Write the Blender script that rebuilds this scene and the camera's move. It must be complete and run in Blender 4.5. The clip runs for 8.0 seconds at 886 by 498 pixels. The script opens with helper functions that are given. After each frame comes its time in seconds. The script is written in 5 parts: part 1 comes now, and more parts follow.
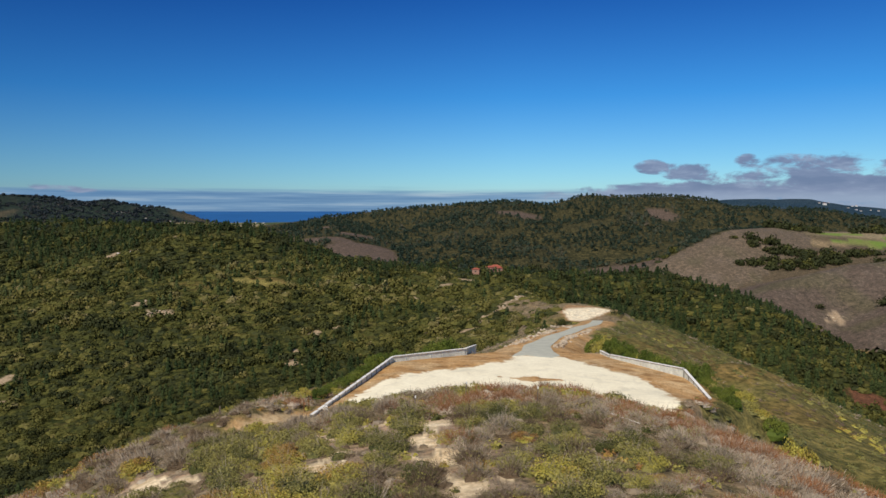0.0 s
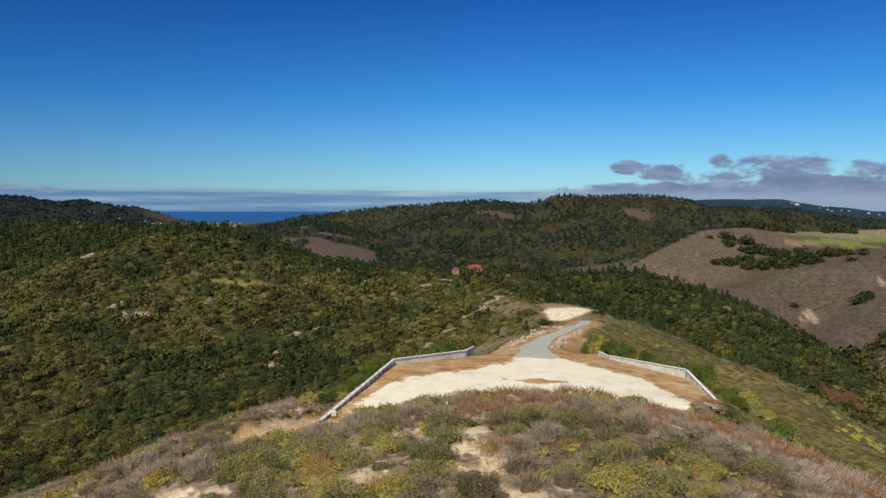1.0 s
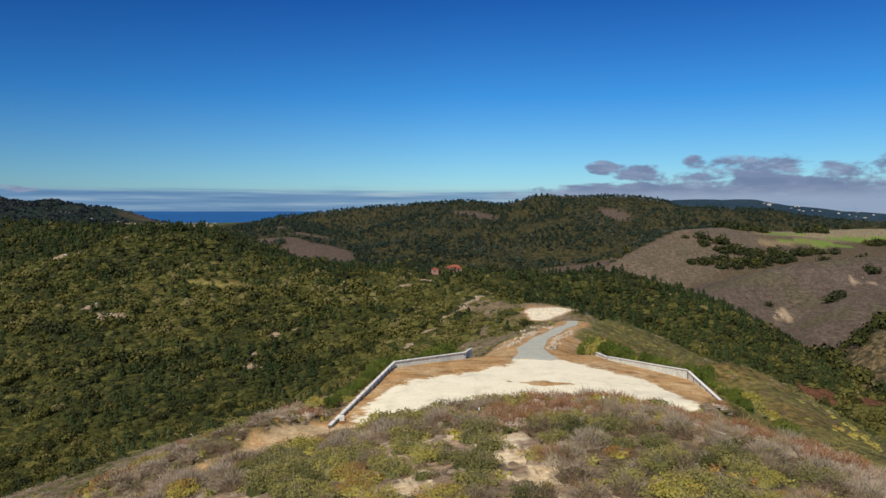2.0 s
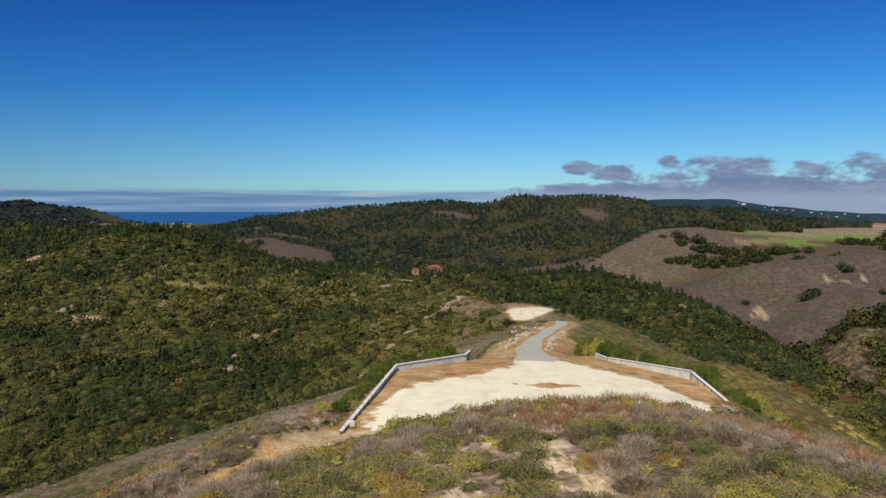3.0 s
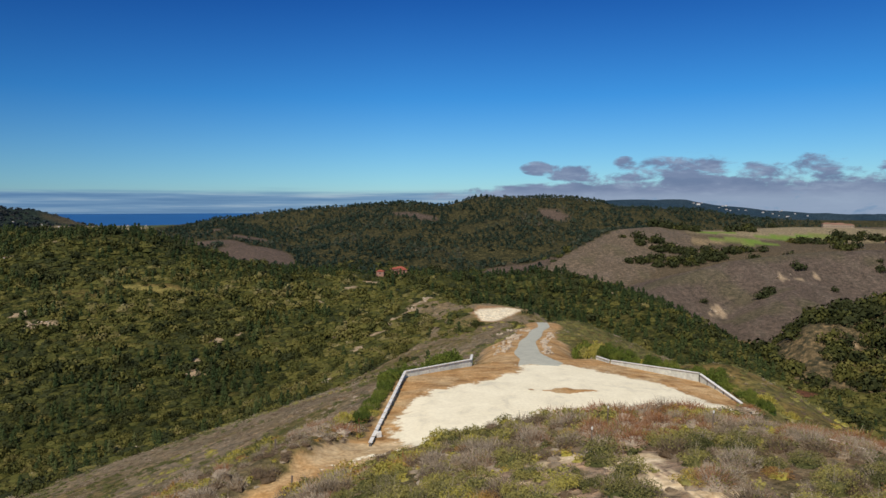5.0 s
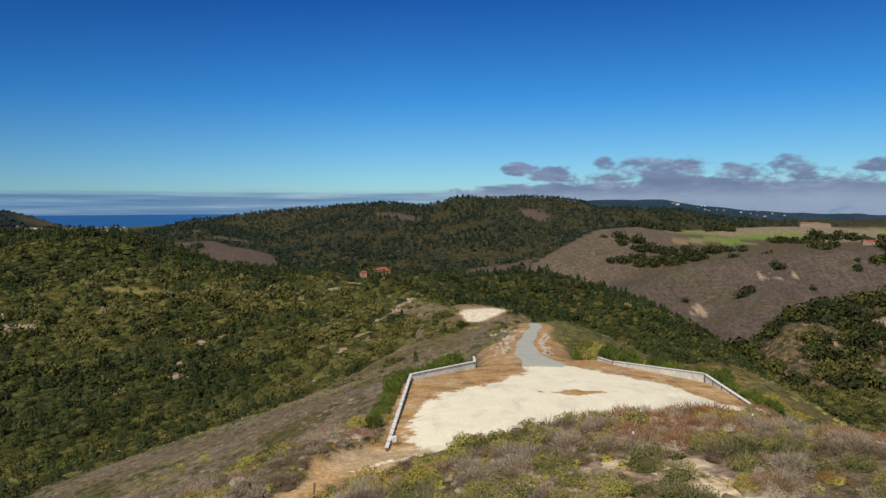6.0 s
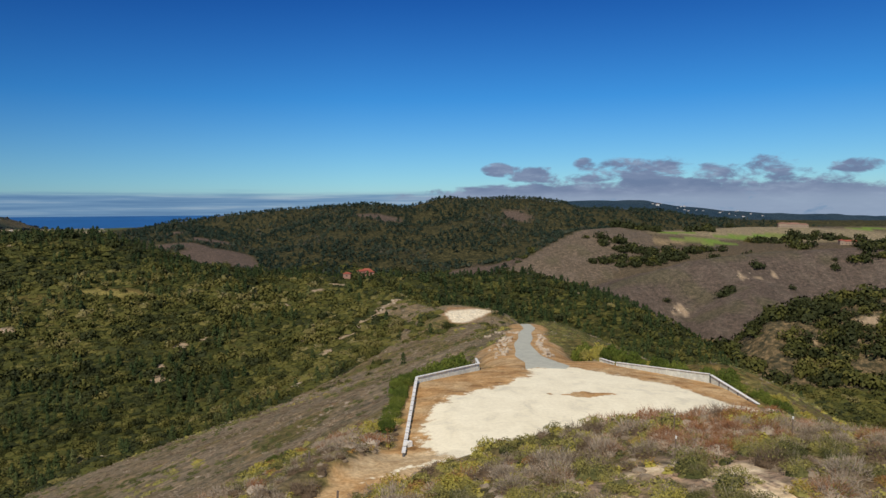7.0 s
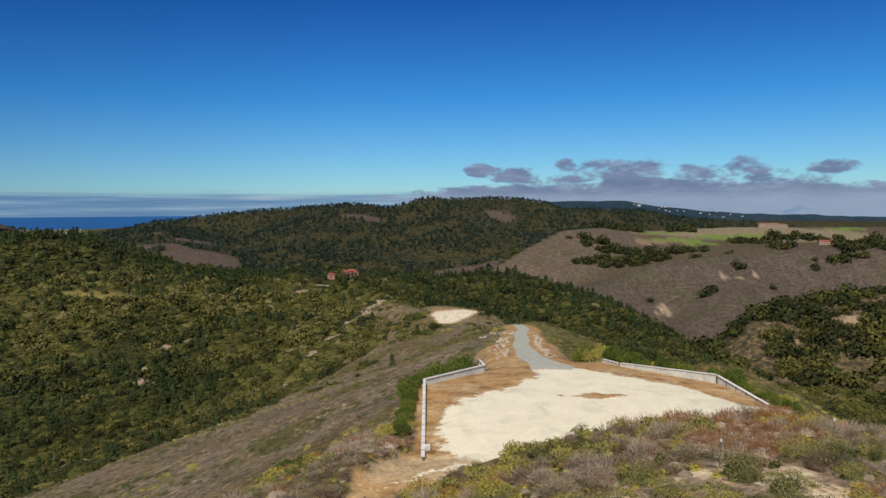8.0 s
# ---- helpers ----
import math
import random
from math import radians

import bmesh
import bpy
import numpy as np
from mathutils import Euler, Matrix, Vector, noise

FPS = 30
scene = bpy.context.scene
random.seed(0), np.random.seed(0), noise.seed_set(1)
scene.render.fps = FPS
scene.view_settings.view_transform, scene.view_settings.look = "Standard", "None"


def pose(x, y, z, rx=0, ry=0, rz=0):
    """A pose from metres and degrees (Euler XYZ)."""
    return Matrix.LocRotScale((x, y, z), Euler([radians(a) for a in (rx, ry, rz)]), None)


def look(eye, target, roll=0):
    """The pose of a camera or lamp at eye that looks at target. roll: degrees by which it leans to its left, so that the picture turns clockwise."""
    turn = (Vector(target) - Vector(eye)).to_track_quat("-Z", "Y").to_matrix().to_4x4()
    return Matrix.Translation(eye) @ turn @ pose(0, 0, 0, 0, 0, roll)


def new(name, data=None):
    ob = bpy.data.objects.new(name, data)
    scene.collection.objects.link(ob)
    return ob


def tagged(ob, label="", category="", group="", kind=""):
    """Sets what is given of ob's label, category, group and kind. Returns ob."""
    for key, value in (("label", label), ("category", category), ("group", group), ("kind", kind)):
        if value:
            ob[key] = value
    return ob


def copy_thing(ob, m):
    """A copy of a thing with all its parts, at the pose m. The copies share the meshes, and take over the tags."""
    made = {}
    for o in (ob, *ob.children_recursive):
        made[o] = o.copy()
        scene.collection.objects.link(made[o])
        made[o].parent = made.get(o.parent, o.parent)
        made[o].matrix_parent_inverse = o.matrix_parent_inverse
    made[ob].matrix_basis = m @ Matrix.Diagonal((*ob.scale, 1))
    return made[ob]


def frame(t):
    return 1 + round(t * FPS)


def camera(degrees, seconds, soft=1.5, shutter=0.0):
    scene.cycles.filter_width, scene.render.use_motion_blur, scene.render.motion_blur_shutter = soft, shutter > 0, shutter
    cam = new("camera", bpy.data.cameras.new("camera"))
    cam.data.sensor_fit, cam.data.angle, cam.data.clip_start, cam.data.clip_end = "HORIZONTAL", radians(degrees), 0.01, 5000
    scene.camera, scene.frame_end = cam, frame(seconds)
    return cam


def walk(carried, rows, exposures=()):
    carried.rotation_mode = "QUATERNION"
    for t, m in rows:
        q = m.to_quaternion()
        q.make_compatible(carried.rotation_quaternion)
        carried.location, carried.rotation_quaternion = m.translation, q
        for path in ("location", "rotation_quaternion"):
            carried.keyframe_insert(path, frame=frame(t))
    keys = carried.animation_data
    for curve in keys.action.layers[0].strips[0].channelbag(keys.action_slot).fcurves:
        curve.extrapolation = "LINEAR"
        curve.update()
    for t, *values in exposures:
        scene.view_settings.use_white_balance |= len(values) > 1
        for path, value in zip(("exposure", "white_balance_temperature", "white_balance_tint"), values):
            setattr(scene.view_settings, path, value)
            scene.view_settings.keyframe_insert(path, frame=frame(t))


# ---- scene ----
cam = camera(62.0, 8.0)
PATH = [
    (0, (1.483, -2.606, 20.678), (1.342, -0.614, 20.574), 0.0),
    (0.5, (-0.251, -2.236, 20.739), (-0.362, -0.242, 20.635), 0.1),
    (1, (-1.972, -1.834, 20.811), (-2.051, 0.161, 20.707), 0.0),
    (1.5, (-3.684, -1.395, 20.871), (-3.731, 0.601, 20.767), 0.0),
    (3, (-8.728, 0.324, 21.023), (-8.683, 2.321, 20.919), -0.1),
    (3.5, (-10.395, 0.856, 21.123), (-10.322, 2.852, 21.019), -0.2),
    (4, (-12.07, 1.337, 21.219), (-11.97, 3.332, 21.117), -0.2),
    (4.5, (-13.703, 1.76, 21.324), (-13.575, 3.753, 21.222), -0.2),
    (6, (-18.494, 3.386, 21.513), (-18.287, 5.372, 21.412), -0.4),
    (6.5, (-20.075, 4.071, 21.525), (-19.842, 6.055, 21.425), -0.4),
    (7, (-21.586, 4.787, 21.542), (-21.328, 6.768, 21.443), -0.5),
    (7.5, (-23.161, 5.447, 21.559), (-22.878, 7.425, 21.46), -0.5),
    (8, (-24.759, 6.072, 21.567), (-24.453, 8.046, 21.469), -0.5),
]
# the clip's camera closes down a little as it turns to the brighter side
EXPOSURES = [(0, -0.04), (3, -0.08), (8, -0.16)]
walk(cam, [(t, look(eye, target, roll)) for t, eye, target, roll in PATH], EXPOSURES)

# ---- light: clear sky, a hazy fog bank low over the sea, high sun behind the left shoulder ----
SUN_AZ, SUN_EL = -156.0, 48.0      # degrees from +y towards +x; height
sun_dir = Vector((math.sin(radians(SUN_AZ)) * math.cos(radians(SUN_EL)), math.cos(radians(SUN_AZ)) * math.cos(radians(SUN_EL)), math.sin(radians(SUN_EL))))
sun_data = bpy.data.lights.new("sun", "SUN")
sun_data.energy, sun_data.angle, sun_data.color = 4.2, radians(0.5), (1.0, 0.93, 0.82)
sun = new("sun", sun_data)
sun.matrix_world = look((0, 0, 300), Vector((0, 0, 300)) - sun_dir)


class Nodes:
    """Short hand for building a node tree."""

    def __init__(self, tree):
        self.tree = tree
        tree.nodes.clear()

    def add(self, kind, ins=None):
        n = self.tree.nodes.new(kind)
        for k, v in (ins or {}).items():
            self.put(n.inputs[k], v)
        return n

    def put(self, socket, v):
        if isinstance(v, bpy.types.NodeSocket):
            self.tree.links.new(v, socket)
        else:
            socket.default_value = v

    def math(self, op, a, b=0.0, clamp=False):
        n = self.add("ShaderNodeMath", {0: a, 1: b})
        n.operation, n.use_clamp = op, clamp
        return n.outputs[0]

    def attribute(self, name):
        n = self.add("ShaderNodeAttribute")
        n.attribute_name = name
        return n

    def ramp(self, fac, stops, mode="LINEAR"):
        n = self.add("ShaderNodeValToRGB", {0: fac})
        n.color_ramp.interpolation = mode
        e = n.color_ramp.elements
        while len(e) < len(stops):
            e.new(0.5)
        for el, (p, c) in zip(e, stops):
            el.position, el.color = p, (*c, 1)
        return n.outputs[0]

    def noise(self, vec, scale, detail=4.0, rough=0.55, out=0, dist=0.0):
        return self.add("ShaderNodeTexNoise", {"Vector": vec, "Scale": scale, "Detail": detail, "Roughness": rough, "Distortion": dist}).outputs[out]

    def mix(self, fac, a, b, blend="MIX"):
        n = self.add("ShaderNodeMix")
        n.data_type, n.blend_type = "RGBA", blend
        self.put(n.inputs[0], fac)
        self.put(n.inputs[6], a)
        self.put(n.inputs[7], b)
        return n.outputs[2]

    def step(self, v, lo, hi):
        n = self.add("ShaderNodeMapRange", {0: v, 1: lo, 2: hi})
        n.interpolation_type = "SMOOTHSTEP"
        return n.outputs[0]


def make_world():
    world = bpy.data.worlds.new("sky")
    scene.world = world
    world.use_nodes = True
    n = Nodes(world.node_tree)
    sky = n.add("ShaderNodeTexSky")
    sky.sky_type, sky.sun_disc, sky.sun_elevation, sky.sun_rotation = "NISHITA", False, radians(SUN_EL), radians(SUN_AZ)
    sky.altitude, sky.air_density, sky.dust_density, sky.ozone_density = 200, 1.0, 0.3, 3.0
    way = n.add("ShaderNodeTexCoord").outputs["Generated"]
    sep = n.add("ShaderNodeSeparateXYZ", {0: way})
    up = sep.outputs[2]
    # pale at the horizon, deep blue above it; unseen zenith kept brighter as fill light
    tint = n.ramp(up, [(0.0, (0.62, 0.86, 1.05)), (0.04, (0.50, 0.86, 1.12)), (0.15, (0.17, 0.62, 1.08)), (0.28, (0.07, 0.35, 0.84)), (0.5, (0.5, 0.65, 0.85)), (1.0, (0.95, 0.95, 0.95))])
    blue = n.mix(1.0, sky.outputs[0], tint, "MULTIPLY")
    blue = n.mix(1.0, blue, n.ramp(n.math("ADD", sep.outputs[0], 0.6), [(0.0, (0.64, 0.69, 0.76)), (0.3, (0.82, 0.85, 0.89)), (0.62, (1.0, 1.0, 1.0))]), "MULTIPLY")
    # stratus over the sea: long flat streaks just above the horizon
    flat = n.add("ShaderNodeMapping", {0: way, 3: (3.0, 3.0, 95.0)}).outputs[0]
    streak = n.noise(flat, 1.6, 5, 0.6)
    bank = n.ramp(streak, [(0.34, (1.0, 2.15, 4.1)), (0.5, (1.6, 2.95, 4.9)), (0.66, (3.4, 4.6, 5.9))])
    mask = n.step(n.math("ADD", up, n.math("MULTIPLY", streak, 0.012)), 0.038, 0.027)
    col = n.mix(n.math("MULTIPLY", mask, 0.92), blue, bank)
    # broken grey cloud over the inland hills: puffs at (bearing, height, half width, half height) over a low bank
    puffs = [(0.21, 0.0565, 0.031, 0.0107), (0.254, 0.0491, 0.044, 0.0123), (0.319, 0.0609, 0.018, 0.0107), (0.394, 0.0453, 0.08, 0.030), (0.439, 0.0487, 0.021, 0.0077),
             (0.479, 0.0478, 0.04, 0.0138), (0.539, 0.0426, 0.073, 0.030), (0.576, 0.0368, 0.025, 0.0069), (0.62, 0.0329, 0.034, 0.0153), (0.639, 0.0512, 0.035, 0.0107),
             (0.326, 0.0398, 0.077, 0.0123), (-0.556, 0.0279, 0.034, 0.0054), (-0.526, 0.0243, 0.026, 0.0031), (0.78, 0.04, 0.07, 0.02), (0.95, 0.045, 0.1, 0.025)]
    az = n.math("ARCTAN2", sep.outputs[0], sep.outputs[1])
    field = n.math("MULTIPLY", n.step(n.math("ADD", up, n.math("MULTIPLY", n.math("ABSOLUTE", n.math("SUBTRACT", az, 0.42)), 0.05)), 0.052, 0.037), n.step(az, 0.0, 0.2))
    for a, u, w, h in puffs:
        dx, dz = n.math("MULTIPLY", n.math("SUBTRACT", az, a), 1 / w), n.math("MULTIPLY", n.math("SUBTRACT", up, u), 1 / h)
        near = n.math("MULTIPLY", n.math("SUBTRACT", 1.15, n.math("ADD", n.math("MULTIPLY", dx, dx), n.math("MULTIPLY", dz, dz)), True), 0.72)
        field = n.math("MAXIMUM", field, near)
    puff = n.noise(n.add("ShaderNodeMapping", {0: way, 3: (20.0, 20.0, 48.0)}).outputs[0], 1.3, 8, 0.62, dist=0.3)
    cover = n.step(n.math("ADD", field, n.math("MULTIPLY", n.math("MULTIPLY", n.math("SUBTRACT", puff, 0.5), 2.8), n.step(field, 0.0, 0.3))), 0.2, 0.8)
    cover = n.math("MULTIPLY", cover, 0.94)
    glow = n.step(up, 0.034, 0.012)
    shade = n.ramp(n.noise(n.add("ShaderNodeMapping", {0: way, 3: (14.0, 14.0, 60.0)}).outputs[0], 1.5, 6, 0.6), [(0.35, (1.55, 2.05, 3.5)), (0.52, (2.0, 2.5, 4.0)), (0.68, (3.0, 3.7, 5.2))])
    shade = n.mix(n.math("MULTIPLY", glow, 0.8), shade, (3.4, 4.3, 5.7, 1.0))
    col = n.mix(cover, col, shade)
    bg = n.add("ShaderNodeBackground", {0: col, 1: 0.1})
    n.add("ShaderNodeOutputWorld", {0: bg.outputs[0]})


make_world()


# ---- lie of the land ----
def lattice(ix, iy, seed):
    h = (ix.astype(np.int64) * 374761393 + iy.astype(np.int64) * 668265263 + seed * 974634777) & 0x7FFFFFFF
    h = ((h ^ (h >> 13)) * 1274126177) & 0x7FFFFFFF
    return ((h ^ (h >> 16)) & 0xFFFF) / 65535.0


def value_noise(x, y, seed):
    ix, iy = np.floor(x), np.floor(y)
    fx, fy = x - ix, y - iy
    fx, fy = fx * fx * (3 - 2 * fx), fy * fy * (3 - 2 * fy)
    a, b = lattice(ix, iy, seed), lattice(ix + 1, iy, seed)
    c, d = lattice(ix, iy + 1, seed), lattice(ix + 1, iy + 1, seed)
    return (a * (1 - fx) + b * fx) * (1 - fy) + (c * (1 - fx) + d * fx) * fy


def fbm(x, y, size, seed, octaves=4):
    """Fractal noise, 0 to 1, with features of about that size in metres."""
    v, amp, tot = 0.0, 1.0, 0.0
    for k in range(octaves):
        v = v + amp * value_noise(x / size * 2 ** k + 17.3 * k, y / size * 2 ** k - 9.1 * k, seed + k)
        tot += amp
        amp *= 0.5
    return v / tot


def smooth(lo, hi, v):
    t = np.clip((v - lo) / (hi - lo), 0, 1)
    return t * t * (3 - 2 * t)


# ridges: crest line (x, y, z), how round the crest is, fall to the left and to the right of it, noise height, cover
RIDGES = {
    "home_hill": ([(10, -250, -20), (8, -60, 6), (7, 10, 9.0), (5, 38, 8.9), (2, 52, 7.1), (0, 58, 5.4)], 18, 0.30, 0.60, 0.4),
    "home_ridge": ([(2, 58, 1.0), (5, 90, -1.0), (8, 115, -2.6), (13, 150, -6.2), (21, 188, -11.0), (34, 225, -14.7), (44, 260, -19.9), (66, 320, -27.0), (67, 380, -37.5), (62, 450, -52), (68, 520, -58), (74, 585, -61.5), (50, 670, -65), (26, 740, -64), (0, 918, -62)], 5, 0.36, 0.44, 2.0),
    "knob": ([(26, 188, -10.2), (32, 170, -8.6), (35, 150, -11.0), (42.5, 128, -6.0), (44.5, 104, -9.5), (47, 86, -10.5), (54, 60, -16)], 8, 0.62, 0.22, 0.8),
    "left_ridge": ([(-1300, 1300, 6), (-877, 1250, 1), (-692, 1200, -2), (-521, 1150, -8), (-375, 1060, -5), (-325, 1030, -22), (-285, 1000, -42), (-175, 960, -54), (-53, 930, -60), (-3, 918, -62)], 60, 0.4, 0.238, 7.0),
    "wood_ridge": ([(-3, 918, -62), (60, 915, -62), (120, 950, -63), (180, 985, -65), (215, 985, -63), (252, 975, -70), (286, 955, -79), (308, 935, -87), (318, 895, -95), (324, 855, -102), (332, 815, -111), (340, 780, -121), (352, 740, -137)], 22, 0.75, 0.4, 3.0),
    "wood_spur": ([(215, 960, -65), (262, 884, -80), (282, 820, -86), (290, 770, -100), (292, 720, -118)], 30, 0.6, 0.34, 3.0),
    "pine_hill": ([(-803, 2600, -30), (-513, 2400, 0), (-392, 2350, 18), (-170, 2300, 36), (40, 2250, 46), (156, 2200, 36), (271, 2200, 67), (393, 2150, 58), (493, 2100, 60), (590, 2060, 47), (647, 2050, 26), (720, 2070, 27), (845, 2100, 24), (1118, 2200, -8), (1800, 2200, -18)], 80, 0.2, 0.27, 12.0),
    "pine_spur_west": ([(-513, 2400, 0), (-420, 1900, -22), (-350, 1550, -45), (-300, 1400, -70)], 60, 0.2, 0.25, 8.0),
    "pine_spur_mid": ([(40, 2250, 46), (-20, 1900, 8), (-60, 1600, -45), (-70, 1450, -82)], 60, 0.22, 0.22, 8.0),
    "pine_spur_east": ([(393, 2150, 56), (330, 1850, 5), (260, 1600, -45), (230, 1450, -88)], 60, 0.25, 0.22, 8.0),
    "valley_hills": ([(-3500, 3000, 130), (-2310, 3300, 96), (-2140, 3300, 96), (-1960, 3250, 70), (-1845, 3220, 54), (-1720, 3200, 65), (-1590, 3200, 38), (-1450, 3150, 34), (-1330, 3100, -12), (-1240, 3050, -34)], 50, 0.25, 0.2, 22.0),
    "far_ridge": ([(950, 3650, 60), (1118, 3630, 76), (1410, 3630, 77), (1490, 3630, 76), (1660, 3600, 45), (2080, 3500, 4), (2900, 3500, -20)], 60, 0.2, 0.14, 15.0),
    "brown_spur": ([(274, 1320, -86), (337, 1377, -61), (405, 1442, -40), (483, 1523, -18), (565, 1600, -17), (700, 1750, -17)], 30, 0.3, 0.34, 5.0),
    "brown_hill": ([(375, 1084, -99), (406, 1105, -93), (465, 1145, -79), (556, 1169, -62), (622, 1179, -56), (697, 1182, -50), (760, 1170, -47), (899, 1150, -42), (1250, 1200, -46)], 20, 0.34, 0.52, 4.0),
    "brown_toe": ([(640, 1120, -82), (560, 1020, -102), (500, 950, -124), (450, 890, -149)], 22, 0.36, 0.36, 3.0),
    "links": ([(571, 1650, -27), (728, 1650, -30), (1000, 1750, -22), (1354, 1800, -25), (1900, 1850, -36)], 130, 0.16, 0.24, 2.0),
    "links_front": ([(690, 1420, -58), (760, 1430, -55), (919, 1440, -52), (1168, 1460, -52), (1700, 1500, -55)], 70, 0.1, 0.3, 2.0),
    "oak_hill": ([(392, 808, -152), (405, 797, -142), (430, 784, -122), (447, 775, -104), (482, 774, -97), (513, 777, -86), (562, 770, -80), (600, 765, -77), (900, 760, -68)], 15, 0.36, 0.40, 3.0),
}
RIDGE_NAMES = list(RIDGES)


def pad_z(x, y):
    z = 0.5 - 0.02 * (x + 14.5) - 0.08 * 6 * np.log1p(np.exp((np.minimum(y, 118.0) - 90) / 6))
    z = z - 0.65 * smooth(19, 27, x) * smooth(97, 86, y) - 0.55 * smooth(-10, -14.6, x) * smooth(99, 86, y)
    return z - 0.1 * np.maximum(y - 118.0, 0) - 0.07 * 3 * np.log1p(np.exp((np.clip(x, -60, 60) - 15) / 3)) * smooth(150, 120, y)


def polyline(x, y, pts):
    """Distance to a line on the plan, the height of its nearest places, blended, and whether it lies to its left."""
    best, left, runs = np.full(x.shape, 1e9), np.zeros(x.shape, bool), []
    for (ax, ay, az), (bx, by, bz) in zip(pts, pts[1:]):
        ux, uy = bx - ax, by - ay
        t = np.clip(((x - ax) * ux + (y - ay) * uy) / (ux * ux + uy * uy), 0, 1)
        d = np.hypot(x - ax - t * ux, y - ay - t * uy)
        near = d < best
        best = np.where(near, d, best)
        runs.append((d, az + t * (bz - az)))
        left = np.where(near, ux * (y - ay) - uy * (x - ax) > 0, left)
    zz, tot, soft = 0.0, 0.0, 0.5 + 0.16 * best
    for d, z in runs:
        w = np.exp(-np.minimum((d - best) / soft, 40))
        zz, tot = zz + w * z, tot + w
    return best, zz / tot, left


PAD = [(-17.7, 66), (-17.5, 70), (-13.4, 100.3), (-3.3, 110), (4.6, 115), (11, 115.5), (18.8, 119.0), (27.7, 99), (27.8, 87), (21, 77), (9, 66), (-7, 64)]
ROAD = [(8.0, 107, 0), (8.5, 118, 0), (8.8, 127, 0), (11.0, 137, 0), (13.9, 153, 0), (18.6, 168, 0), (23.5, 190, 0), (29.5, 207, 0), (34, 232, 0)]
APRON = [(-16, 73), (-19.0, 71), (-22.0, 65.5), (-24.0, 60), (-22.5, 58.0), (-17.8, 60.0), (-13.5, 62.4), (-9, 66)]
LOWER_PAD = [(58, 565), (56, 590), (62, 606), (78, 603), (95, 592), (84, 578), (66, 563)]
TRACK = [(-8, 66, 0.3), (-18, 64, 0.4), (-22.5, 60, 0.3), (-26.5, 54.5, -0.4), (-34, 46, -2.2), (-46, 30, -7.0)]


def polygon(x, y, pts):
    """Distance outside a polygon, negative inside."""
    d, inside = np.full(x.shape, 1e9), np.zeros(x.shape, bool)
    for (ax, ay), (bx, by) in zip(pts, pts[1:] + pts[:1]):
        ux, uy = bx - ax, by - ay
        t = np.clip(((x - ax) * ux + (y - ay) * uy) / (ux * ux + uy * uy), 0, 1)
        d = np.minimum(d, np.hypot(x - ax - t * ux, y - ay - t * uy))
        cross = ((ay > y) != (by > y)) & (x < (bx - ax) * (y - ay) / (by - ay + 1e-12) + ax)
        inside ^= cross
    return np.where(inside, -d, d)


